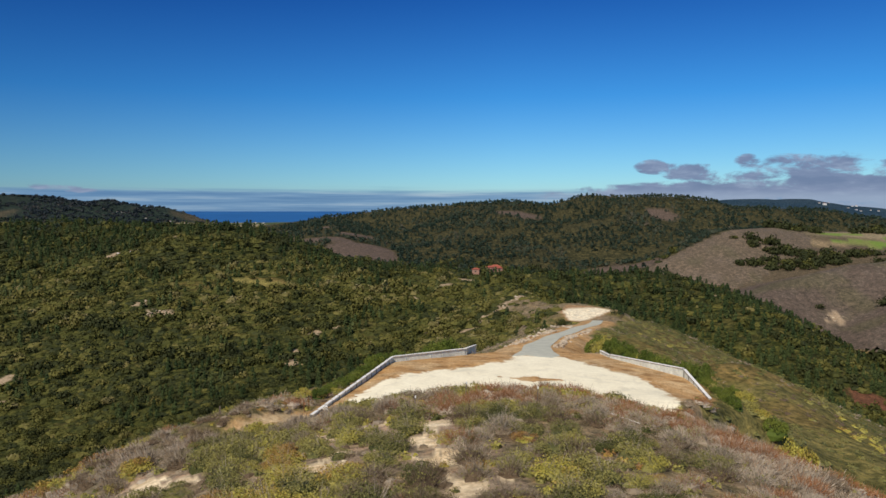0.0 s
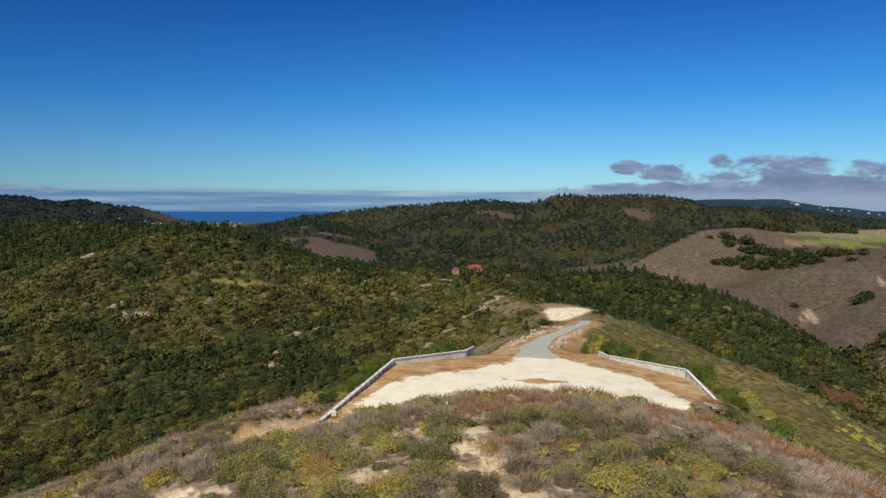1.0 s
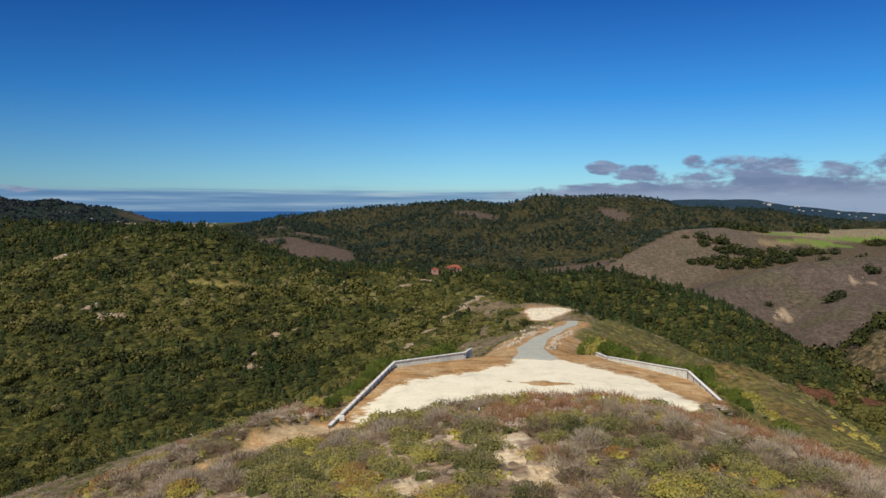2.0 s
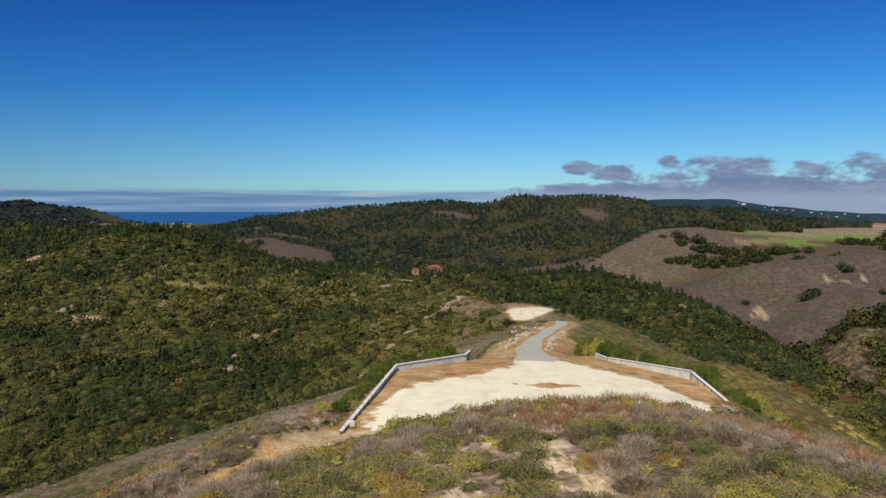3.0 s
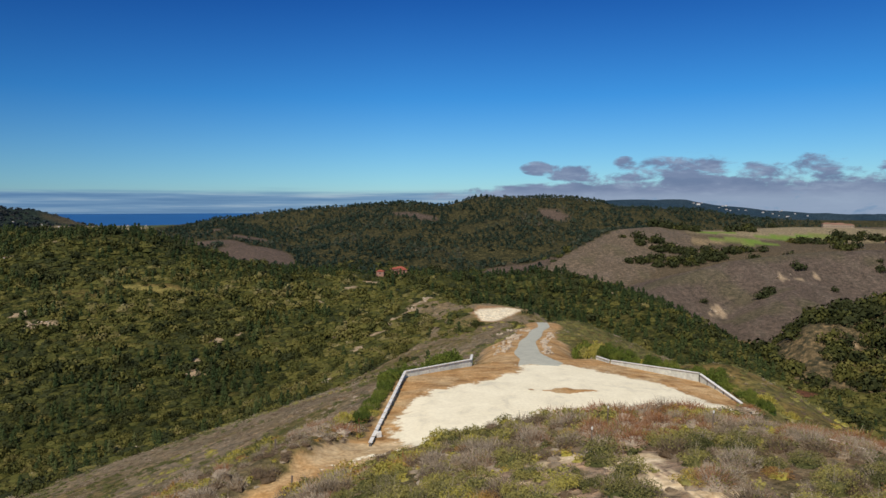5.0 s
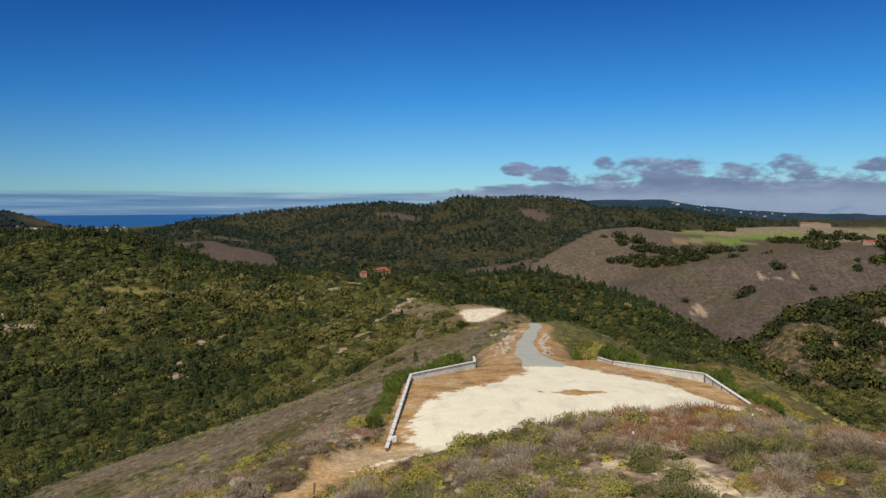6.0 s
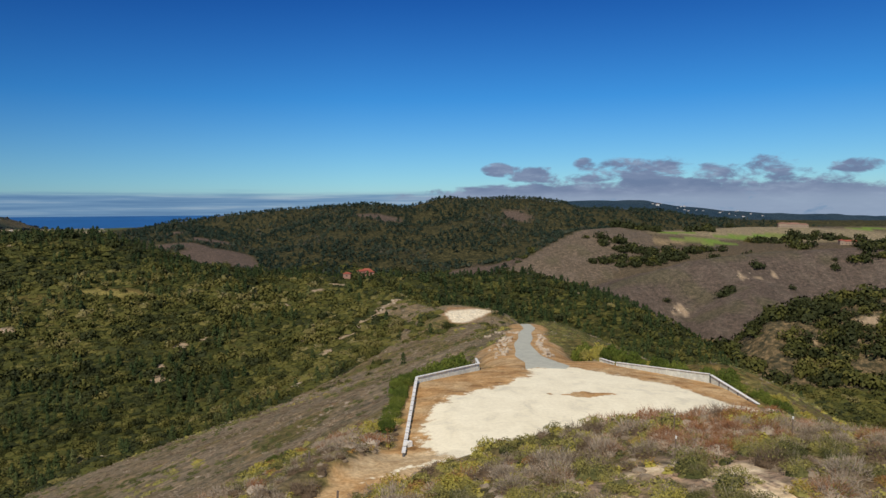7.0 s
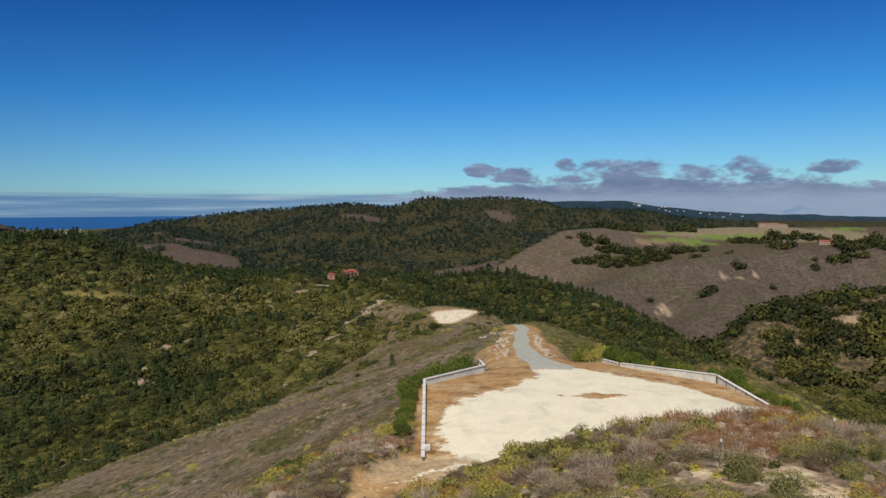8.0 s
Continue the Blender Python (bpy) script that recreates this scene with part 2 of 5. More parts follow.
def land(x, y):
    """Height of the ground, and which ridge each place belongs to."""
    x, y = np.asarray(x, float), np.asarray(y, float)
    r = np.hypot(x, y)
    floor = -152 + 117 * smooth(1300, 3000, y) * smooth(-200, -900, x) + 40 * smooth(1700, 3000, y) * smooth(-900, 500, x)
    floor = np.where(y < 0, np.maximum(floor, -110), floor) + 10 * (fbm(x, y, 160, 5) - 0.5)
    floor = floor - 45 * smooth(3500, 3900, r) * smooth(-300, -600, x)
    hs, best, own = [floor], floor.copy(), np.full(x.shape, -1)
    for i, k in enumerate(RIDGE_NAMES):
        pts, w, sl, sr, amp = RIDGES[k]
        d, zz, left = polyline(x, y, pts)
        h = zz - np.where(left, sl, sr) * (np.sqrt(d * d + w * w) - w)
        if k == "home_hill":
            h = h - 0.38 * 6 * np.log1p(np.exp(np.clip((d - 31) / 6, -30, 60)))
        if k == "knob":
            h = h - np.where(left, 0.0, 0.5 * 5 * np.log1p(np.exp(np.clip((d - 18) / 5, -30, 60))))
        if amp > 1:
            h = h + amp * (fbm(x, y, 90 if amp < 6 else 240, 20 + i) - 0.5) * 2 * smooth(10, 60, d)
        hs.append(h)
        own = np.where(h > best, i, own)
        best = np.maximum(best, h)
    k = np.clip(r / 60, 0.8, 6.0)
    tot = sum(np.exp(np.clip((h - best) / k, -60, 0)) for h in hs)
    z = best + k * np.log(tot) * 0.7
    z = z + 0.5 * (fbm(x, y, 14, 3) - 0.5) * smooth(20, 60, r)
    # the levelled pad, the drive that leaves it and the track that comes up to it
    d = polygon(x, y, PAD)
    reach = 6 + 13 * smooth(14, 25, x) * smooth(76, 88, y)
    z = np.where(d < reach, pad_z(x, y) + (z - pad_z(x, y)) * smooth(0.05, 1.0, d / reach), z)
    d, _, _ = polyline(x, y, ROAD)
    z = np.where(d < 12, pad_z(x, y) + (z - pad_z(x, y)) * smooth(2.6, 12.0, d), z)
    z = z - 2.6 * np.exp(-((x + 48) / 26.0) ** 2 - ((y - 130) / 45.0) ** 2)
    z = z + 0.9 * np.exp(-((x + 22) / 7.0) ** 2 - ((y - 43) / 5.0) ** 2)
    z = z + 9.0 * np.exp(-((x + 158) / 34.0) ** 2 - ((y - 428) / 40.0) ** 2)
    z = z - 1.95 * np.exp(-((x + 16) / 6.5) ** 2 - ((y - 57) / 5.0) ** 2)
    z = z + 1.5 * np.exp(-((x - 25) / 7.0) ** 2 - ((y - 77) / 5.5) ** 2)
    d, zt, _ = polyline(x, y, TRACK)
    z = np.where(d < 6, zt + (z - zt) * smooth(2.0, 5.0, d), z)
    d = polygon(x, y, LOWER_PAD)
    zp = -63.5 + 0.165 * (np.clip(y, 555, 615) - 565)
    z = np.where(d < 40, zp + (z - zp) * smooth(0.0, 40.0, d), z)
    return z, own


def ground_z(x, y):
    return land(np.array([x]), np.array([y]))[0][0]


# ---- ground cover ----
SAND = [(-2.4, 39.3, 1.15), (-1.6, 36.2, 0.95), (-5.0, 42.5, 0.8), (-1.2, 33.2, 1.05), (0.5, 32.6, 0.75), (0.5, 29.1, 1.15), (-0.1, 27.6, 1.0), (-8.9, 40.6, 0.95), (-7.6, 33.8, 0.95), (-7.1, 35.6, 0.75), (-17.0, 37.3, 1.0), (-19.2, 38.5, 0.9), (-3.4, 42.8, 0.8), (-10.3, 42.2, 0.8), (-6.4, 42.6, 0.65)]
BARE = [(-505, 935, 9, 14), (-480, 950, 7, 10), (-386, 780, 8, 12), (-353, 754, 13, 10), (-177, 716, 7, 10), (-158, 730, 5, 7), (-180, 645, 6, 9), (-184, 668, 3, 8), (-158, 430, 10, 7), (-58, 556, 6, 13), (25, 727, 8, 9), (13, 719, 10, 6), (8, 703, 6, 11), (-6, 693, 10, 5), (-11, 678, 5, 7), (-25, 668, 8, 3), (601, 1104, 8, 8), (618, 1088, 9, 4), (466, 1040, 11, 16), (655, 1098, 4, 16), (-60, 862, 9, 7), (-90, 815, 6, 6), (-30, 880, 14, 6), (40, 800, 12, 5), (263, 884, 6, 4), (-250, 960, 14, 6), (-440, 1000, 10, 6), (470, 722, 7, 5), (540, 722, 26, 10), (458, 680, 4, 8), (400, 650, 5, 4), (-420, 600, 8, 9), (-395, 560, 9, 7), (-60, 700, 4, 8), (-40, 640, 6, 8), (-192, 500, 4, 5), (-179, 503, 4, 5), (-163, 500, 4, 5), (-58, 545, 5, 8)]


def blob(x, y, cx, cy, rx, ry, seed=0, rough=0.6):
    d = np.hypot((x - cx) / rx, (y - cy) / ry)
    return smooth(1.15, 0.85, d + rough * (fbm(x, y, max(rx, ry) * 0.6, 60 + seed, 4) - 0.5) * 2)


def cover(x, y, z, own):
    """Base colour of the bare ground and how much scrub, wood and grass stands on it."""
    r = np.hypot(x, y)
    big, mid, fine = fbm(x, y, 120, 40), fbm(x, y, 18, 41), fbm(x, y, 3, 42, 5)
    col = np.empty(x.shape + (3,))

    def lay(mask, c):
        m = np.clip(mask, 0, 1)[..., None]
        col[:] = col * (1 - m) + np.array(c) * m

    # wood floor: dark green, with the canopy's shade included in the colour
    col[:] = (0.052, 0.056, 0.018)
    lay(smooth(0.5, 0.75, mid) * 0.6, (0.085, 0.072, 0.030))
    name = np.array(RIDGE_NAMES + ["floor"])[own]
    # the pines come down to the back of the brown spur
    name = np.where((y > 1230) & (x > 60) & (x < 256 + 1.03 * (y - 1320)) & np.isin(name, ["links", "links_front", "brown_spur", "floor"]), "pine_hill", name)
    home = np.isin(name, ["home_hill", "home_ridge", "knob"])
    scrub = home & (z > -98 + 16 * smooth(430, 560, y) + 10 * smooth(560, 680, y) - 14 * (big - 0.5)) & (y < 720)
    lay(scrub * 1.0, (0.215, 0.163, 0.098))
    lay(scrub * smooth(0.42, 0.62, mid) * 0.8, (0.15, 0.125, 0.042))
    lay(scrub * smooth(0.52, 0.64, fbm(x, y, 30, 51)) * 0.7, (0.25, 0.195, 0.135))
    lay(scrub * smooth(0.58, 0.72, fine) * 0.5, (0.28, 0.19, 0.10))
    knob = home & (x > 24 + 4 * (mid - 0.5)) & (y > 75) & (r < 420)
    lay(knob * 0.9, (0.165, 0.142, 0.045))
    lay(knob * smooth(0.5, 0.65, mid) * 0.6, (0.20, 0.13, 0.05))
    lay((name == "oak_hill") * 0.9, (0.135, 0.102, 0.068))
    brown = np.isin(name, ["brown_spur", "brown_hill", "brown_toe"])
    lay(brown * 1.0, (0.122, 0.092, 0.074))
    # spur tanner and lighter than the steep hill, fold shading put into the colour
    lay((name == "brown_spur") * 0.9, (0.165, 0.125, 0.090))
    lay(brown * smooth(0.5, 0.75, mid) * 0.5, (0.175, 0.138, 0.110))
    lay(brown * smooth(0.55, 0.7, fbm(x, y, 70, 54)) * 0.5, (0.115, 0.105, 0.056))
    links = np.isin(name, ["links", "links_front"])
    lay(links * 1.0, (0.125, 0.095, 0.062))
    lay(links * blob(x, y, 950, 1640, 330, 130, 13, 0.4), (0.30, 0.24, 0.15))
    fair = links & ((blob(x, y, 740, 1640, 55, 26, 9, 0.5) + blob(x, y, 735, 1525, 60, 30, 10, 0.4) + blob(x, y, 770, 1478, 45, 18, 16, 0.4) + blob(x, y, 850, 1568, 75, 26, 11, 0.4) + blob(x, y, 948, 1592, 42, 22, 17, 0.4) + blob(x, y, 1300, 1727, 70, 22, 12, 0.4)) > 0.5)
    lay(links * blob(x, y, 640, 1505, 50, 34, 18, 0.4), (0.30, 0.22, 0.13))
    lay(fair * 0.95, (0.17, 0.265, 0.05))
    lay(fair * smooth(0.5, 0.6, fbm(x, y, 40, 58)) * 0.7, (0.22, 0.22, 0.085))
    pine = np.isin(name, ["pine_hill", "pine_spur_west", "pine_spur_mid", "pine_spur_east"])
    lay(pine * 0.9, (0.060, 0.054, 0.030))
    bare = np.zeros(x.shape)
    for cx, cy, rx, ry in [(-258, 1480, 62, 110), (-300, 1500, 50, 60), (-400, 1600, 85, 45), (232, 1390, 80, 60), (-470, 1900, 60, 40), (-330, 1750, 50, 40), (60, 1960, 60, 50), (420, 1900, 40, 60)]:
        bare = np.maximum(bare, blob(x, y, cx, cy, rx, ry, 3, 0.4))
    lay(bare, (0.135, 0.098, 0.078))
    lay(blob(x, y, -445, 2385, 55, 30, 14, 0.4), (0.19, 0.155, 0.07))
    bare = np.maximum(bare, blob(x, y, -445, 2385, 55, 30, 14, 0.4))
    meadow = np.maximum(blob(x, y, -286, 862, 40, 15, 5, 0.5), 0.5 * blob(x, y, -350, 836, 30, 16, 6, 0.6))
    meadow = np.maximum(meadow, blob(x, y, 428, 866, 26, 46, 15, 0.5))
    lay(meadow, (0.17, 0.125, 0.045))
    lay(blob(x, y, -282, 860, 36, 9, 5, 0.4), (0.24, 0.20, 0.065))
    rust = np.maximum(blob(x, y, 324, 648, 17, 20, 21, 0.7), blob(x, y, 372, 655, 12, 14, 22, 0.7))
    lay(rust, (0.15, 0.068, 0.040))
    bare = np.maximum(bare, rust)
    pale = np.zeros(x.shape)
    for i, (cx, cy, rx, ry) in enumerate(BARE):
        pale = np.maximum(pale, blob(x, y, cx, cy, rx * 0.9, ry * 0.9, i, 1.3))
    lay(pale, (0.37, 0.285, 0.20))
    lower = polygon(x, y, LOWER_PAD) + 5 * (fbm(x, y, 9, 46) - 0.5)
    lay(smooth(1.8, 0.8, lower), (0.34, 0.215, 0.12))
    lay(smooth(0.5, -1.5, lower) * smooth(601, 594, y - 0.15 * (x - 70)), (0.78, 0.70, 0.55))
    pale = np.maximum(pale, smooth(6, 3, lower))
    plain = (y > 2600) & (x < -300) & (own < 0)
    lay(plain * 1.0, (0.09, 0.11, 0.05))
    lay(plain * smooth(0.5, 0.6, fbm(x, y, 200, 49)), (0.30, 0.24, 0.15))
    # western hills: ground tinted dark and bluish, haze painted into it
    west = name == "valley_hills"
    lay(west * 1.0, (0.024, 0.036, 0.034))
    lay(west * smooth(0.58, 0.68, fbm(x, y, 260, 50)), (0.09, 0.075, 0.055))
    # far ridge: the blue of distance haze is put into its ground colour
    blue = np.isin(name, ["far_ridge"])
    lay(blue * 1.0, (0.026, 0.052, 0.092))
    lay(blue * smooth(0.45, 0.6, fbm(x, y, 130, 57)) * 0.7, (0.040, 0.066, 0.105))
    # pad: straw-coloured soil with a broad spread of pale crushed stone
    d = polygon(x, y, PAD)
    soil = smooth(0.6, -0.3, d + 0.8 * (fine - 0.5))
    dt, _, _ = polyline(x, y, TRACK)
    dr, _, _ = polyline(x, y, ROAD)
    soil = np.maximum(soil, smooth(1.9, 0.9, dt + 2.5 * (fine - 0.5)) * smooth(52, 58, y) * (y < 70))
    soil = np.maximum(soil, smooth(0.7, -0.7, polygon(x, y, APRON) + 3.0 * (fine - 0.5)))
    soil = np.maximum(soil, smooth(9.5, 6.5, dr + 4 * (fine - 0.5)) * (y < 160) * (y > 100))
    soil = np.maximum(soil, smooth(6, 4, dr + 3 * (fine - 0.5)) * (y > 100))
    lay(soil, (0.50, 0.305, 0.14))
    lay(soil * smooth(0.42, 0.62, fbm(x, y * 1.6, 4, 44, 5)) * 0.8, (0.55, 0.39, 0.22))
    lay(soil * smooth(0.56, 0.70, fbm(x, y * 1.6, 2.2, 52, 5)) * 0.7, (0.27, 0.15, 0.06))
    lay(soil * smooth(0.5, 0.64, fbm(x, y, 5, 59, 4)) * smooth(60, 66, y) * (y < 70) * 0.8, (0.62, 0.48, 0.30))
    spread = polygon(x, y, [(-14.6, 70), (-14.8, 76), (-12.6, 84), (-9.5, 90), (-3, 94.5), (3.6, 104), (5, 110), (11, 111), (14, 106), (16, 101), (20.5, 93), (22.5, 86), (20, 74), (6, 64), (-10, 64)])
    spread = spread 
    # pale smears of it along the track
    spread = np.minimum(spread, 1.6 * polygon(x, y, [(-13, 67.2), (-17, 66.0), (-21.5, 62.2), (-20.6, 61.6), (-16, 64.6), (-12, 66)]) + 0.9)
    spread = np.clip(spread, -4, 4) + 5.6 * blob(x, y, 6.4, 88.6, 3.4, 1.4, 7, 0.9) + 2.6 * blob(x, y, 9.5, 83, 6, 1.3, 8, 1.0)
    sand = np.zeros(x.shape)
    for i, (cx, cy, rr) in enumerate(SAND):
        sand = np.maximum(sand, blob(x, y, cx, cy, rr * 1.05, rr * 1.05, i, 1.5))
    litter = np.zeros(x.shape)
    for i, (cx, cy, rr) in enumerate(SAND):
        litter = np.maximum(litter, blob(x, y, cx, cy, rr * 2.6, rr * 2.6, i + 40, 0.8))
    lay(litter * scrub * 0.85, (0.33, 0.235, 0.17))
    lay(sand, (0.68, 0.55, 0.38))
    return col, dict(name=name, scrub=scrub, knob=knob, brown=brown, links=links, fair=fair, pine=pine, bare=bare, meadow=meadow, pale=pale, plain=plain, soil=np.maximum(soil, smooth(0.5, -0.5, spread)), spread=spread, sand=sand, litter=litter, home=home)


# ---- materials ----
def surface(name, rough=0.9, spec=0.15):
    m = bpy.data.materials.new(name)
    m.use_nodes = True
    n = Nodes(m.node_tree)
    p = n.add("ShaderNodeBsdfPrincipled", {"Roughness": rough, "Specular IOR Level": spec})
    n.add("ShaderNodeOutputMaterial", {0: p.outputs[0]})
    return m, n, p


def ground_material():
    m, n, p = surface("ground", 0.95, 0.08)
    a = n.attribute("soil")
    c, brushy = a.outputs[0], a.outputs["Alpha"]
    at = n.add("ShaderNodeTexCoord").outputs["Object"]
    grain = n.noise(at, 2.5, 6, 0.65)
    patch = n.noise(at, 0.22, 6, 0.65)
    tuft = n.noise(at, 0.9, 4, 0.6)
    fleck = n.mix(1.0, c, n.ramp(grain, [(0.25, (0.74, 0.74, 0.74)), (0.75, (1.2, 1.2, 1.18))]), "MULTIPLY")
    c = n.mix(n.math("ADD", n.math("MULTIPLY", brushy, 0.65), 0.35), c, fleck)
    c = n.mix(1.0, c, n.ramp(patch, [(0.3, (0.82, 0.83, 0.85)), (0.7, (1.15, 1.12, 1.06))]), "MULTIPLY")
    c = n.mix(brushy, c, n.mix(1.0, c, n.ramp(tuft, [(0.36, (0.5, 0.54, 0.5)), (0.52, (1.0, 1.0, 1.0)), (0.66, (1.4, 1.3, 1.2))]), "MULTIPLY"))
    clump = n.noise(at, 0.16, 5, 0.7)
    c = n.mix(brushy, c, n.mix(1.0, c, n.ramp(clump, [(0.36, (0.62, 0.66, 0.62)), (0.52, (1.0, 1.0, 1.0)), (0.64, (1.4, 1.36, 1.3))]), "MULTIPLY"))
    raked = n.noise(n.add("ShaderNodeMapping", {0: at, 3: (0.9, 1.3, 1.0)}).outputs[0], 0.8, 7, 0.72, dist=0.8)
    open_soil = n.math("SUBTRACT", 1.0, brushy)
    mottle = n.noise(at, 0.55, 7, 0.7, dist=0.5)
    c = n.mix(open_soil, c, n.mix(1.0, c, n.ramp(mottle, [(0.34, (0.62, 0.55, 0.46)), (0.46, (0.95, 0.92, 0.86)), (0.56, (1.05, 1.05, 1.02)), (0.68, (1.3, 1.36, 1.42))]), "MULTIPLY"))
    c = n.mix(n.math("MULTIPLY", open_soil, 0.8), c, n.mix(1.0, c, n.ramp(n.noise(at, 3.5, 4, 0.6), [(0.36, (0.72, 0.70, 0.66)), (0.6, (1.12, 1.12, 1.1))]), "MULTIPLY"))
    c = n.mix(n.math("MULTIPLY", open_soil, 0.6), c, n.mix(1.0, c, n.ramp(raked, [(0.36, (0.70, 0.62, 0.55)), (0.48, (1.0, 0.98, 0.95)), (0.64, (1.16, 1.16, 1.18))]), "MULTIPLY"))
    # low chaparral between the trees: rounded clumps, each of its own tone
    wood = n.attribute("wood").outputs["Fac"]
    cell = n.add("ShaderNodeTexVoronoi", {"Vector": n.mix(0.12, at, n.noise(at, 0.3, 3, 0.6, 1), "ADD"), "Scale": 0.27, "Randomness": 1.0})
    cell.feature = "SMOOTH_F1"
    hue = n.add("ShaderNodeSeparateColor", {0: cell.outputs["Color"]}).outputs[0]
    c = n.mix(n.math("MULTIPLY", wood, 0.9), c, n.mix(1.0, c, n.ramp(hue, [(0.15, (0.45, 0.55, 0.5)), (0.5, (1.1, 1.08, 0.9)), (0.85, (1.85, 1.7, 1.4))]), "MULTIPLY"))
    # crushed stone spread on the pad
    spread = n.attribute("spread").outputs["Fac"]
    ragged = n.math("ADD", n.math("MULTIPLY", n.math("SUBTRACT", n.noise(at, 0.32, 5, 0.6), 0.5), 5.0), n.math("MULTIPLY", n.math("SUBTRACT", n.noise(at, 1.1, 6, 0.7), 0.5), 4.5))
    stone = n.step(n.math("ADD", spread, ragged), 0.45, -0.35)
    dust = n.noise(n.add("ShaderNodeMapping", {0: at, 3: (1.0, 0.7, 1.0)}).outputs[0], 0.3, 6, 0.62, dist=0.6)
    pale = n.ramp(dust, [(0.30, (0.74, 0.66, 0.48)), (0.44, (0.90, 0.80, 0.57)), (0.62, (0.97, 0.87, 0.63))])
    pale = n.mix(1.0, pale, n.ramp(grain, [(0.25, (0.86, 0.85, 0.83)), (0.6, (1.0, 1.0, 1.0))]), "MULTIPLY")
    c = n.mix(stone, c, pale)
    n.put(p.inputs["Base Color"], c)
    clumps = n.add("ShaderNodeBump", {"Height": n.math("SUBTRACT", 1.0, cell.outputs["Distance"]), "Distance": n.math("MULTIPLY", wood, 1.3), "Strength": 0.8})
    b = n.add("ShaderNodeBump", {"Height": grain, "Distance": 0.1, "Strength": 0.5, "Normal": clumps.outputs[0]})
    far = n.add("ShaderNodeBump", {"Height": tuft, "Distance": n.math("MULTIPLY", brushy, 1.2), "Strength": 0.7, "Normal": b.outputs[0]})
    n.put(p.inputs["Normal"], far.outputs[0])
    return m


def leaf_material(name, stops, rough=0.7, flicker=0.22):
    """Foliage: the tone stored on each plant picks the colour, each leaf varies a little."""
    m, n, p = surface(name, rough, 0.12)
    tone = n.attribute("tone").outputs["Fac"]
    isle = n.add("ShaderNodeNewGeometry").outputs["Random Per Island"]
    obj = n.add("ShaderNodeObjectInfo").outputs["Random"]
    v = n.math("ADD", tone, n.math("MULTIPLY", n.math("SUBTRACT", isle, 0.5), flicker))
    v = n.math("ADD", v, n.math("MULTIPLY", n.math("SUBTRACT", obj, 0.5), 0.16), True)
    c = n.ramp(v, stops)
    n.put(p.inputs["Base Color"], c)
    return m


def plain_material(name, c, rough=0.8, scale=3.0, vary=0.25, bump=0.02, metal=0.0):
    m, n, p = surface(name, rough, 0.3)
    at = n.add("ShaderNodeTexCoord").outputs["Object"]
    f = n.noise(at, scale, 6, 0.6)
    g = n.noise(at, scale * 9, 3, 0.6)
    lo, hi = [v * (1 - vary) for v in c], [min(v * (1 + vary), 1) for v in c]
    col = n.mix(1.0, n.ramp(f, [(0.3, lo), (0.7, hi)]), n.ramp(g, [(0.3, (0.88,) * 3), (0.7, (1.1,) * 3)]), "MULTIPLY")
    each = n.add("ShaderNodeObjectInfo").outputs["Random"]
    col = n.mix(1.0, col, n.ramp(each, [(0.0, (1 - 0.5 * vary,) * 3), (1.0, (1 + 0.3 * vary,) * 3)]), "MULTIPLY")
    n.put(p.inputs["Base Color"], col)
    n.put(p.inputs["Metallic"], metal)
    b = n.add("ShaderNodeBump", {"Height": g, "Distance": bump, "Strength": 0.5})
    n.put(p.inputs["Normal"], b.outputs[0])
    return m


def water_material():
    m, n, p = surface("sea_water", 0.35, 0.4)
    at = n.add("ShaderNodeTexCoord").outputs["Object"]
    n.put(p.inputs["Base Color"], n.ramp(n.noise(at, 0.004, 4), [(0.3, (0.012, 0.07, 0.20)), (0.7, (0.02, 0.10, 0.27))]))
    return m


M_GROUND = ground_material()
M_SEA = water_material()
M_ROAD = plain_material("worn_concrete", (0.52, 0.50, 0.39), 0.85, 0.8, 0.15)
M_POST = plain_material("dark_steel_post", (0.14, 0.13, 0.12), 0.7, 2.0, 0.2)
M_WALL = plain_material("grey_boards", (0.66, 0.67, 0.58), 0.8, 1.5, 0.2)
M_CAP = plain_material("pale_concrete", (0.78, 0.75, 0.68), 0.8, 1.5, 0.15)
M_ROCK = plain_material("pale_rock", (0.50, 0.40, 0.28), 0.9, 0.8, 0.25)
M_WOOD = plain_material("weathered_wood", (0.20, 0.15, 0.11), 0.9, 2.0, 0.3)
M_BARK = plain_material("bark", (0.10, 0.08, 0.06), 0.9, 2.0, 0.3)
M_WHITE = plain_material("white_wall", (0.75, 0.72, 0.66), 0.8, 0.3, 0.1)
M_TILE = plain_material("red_tile", (0.32, 0.085, 0.05), 0.8, 0.5, 0.25)
M_GREENLEAF = leaf_material("green_leaves", [(0.0, (0.033, 0.038, 0.012)), (0.3, (0.080, 0.080, 0.018)), (0.6, (0.130, 0.115, 0.028)), (0.85, (0.175, 0.145, 0.052)), (1.0, (0.25, 0.21, 0.10))], 0.7, 0.10)
M_PINELEAF = leaf_material("pine_needles", [(0.0, (0.024, 0.040, 0.012)), (0.5, (0.058, 0.077, 0.022)), (1.0, (0.12, 0.125, 0.043))])
# far hill needles: dark green, shifted towards blue to stand for haze
M_FARPINE = leaf_material("hazed_pine_needles", [(0.0, (0.017, 0.031, 0.020)), (0.5, (0.038, 0.053, 0.032)), (0.8, (0.072, 0.072, 0.046)), (1.0, (0.105, 0.086, 0.058))])
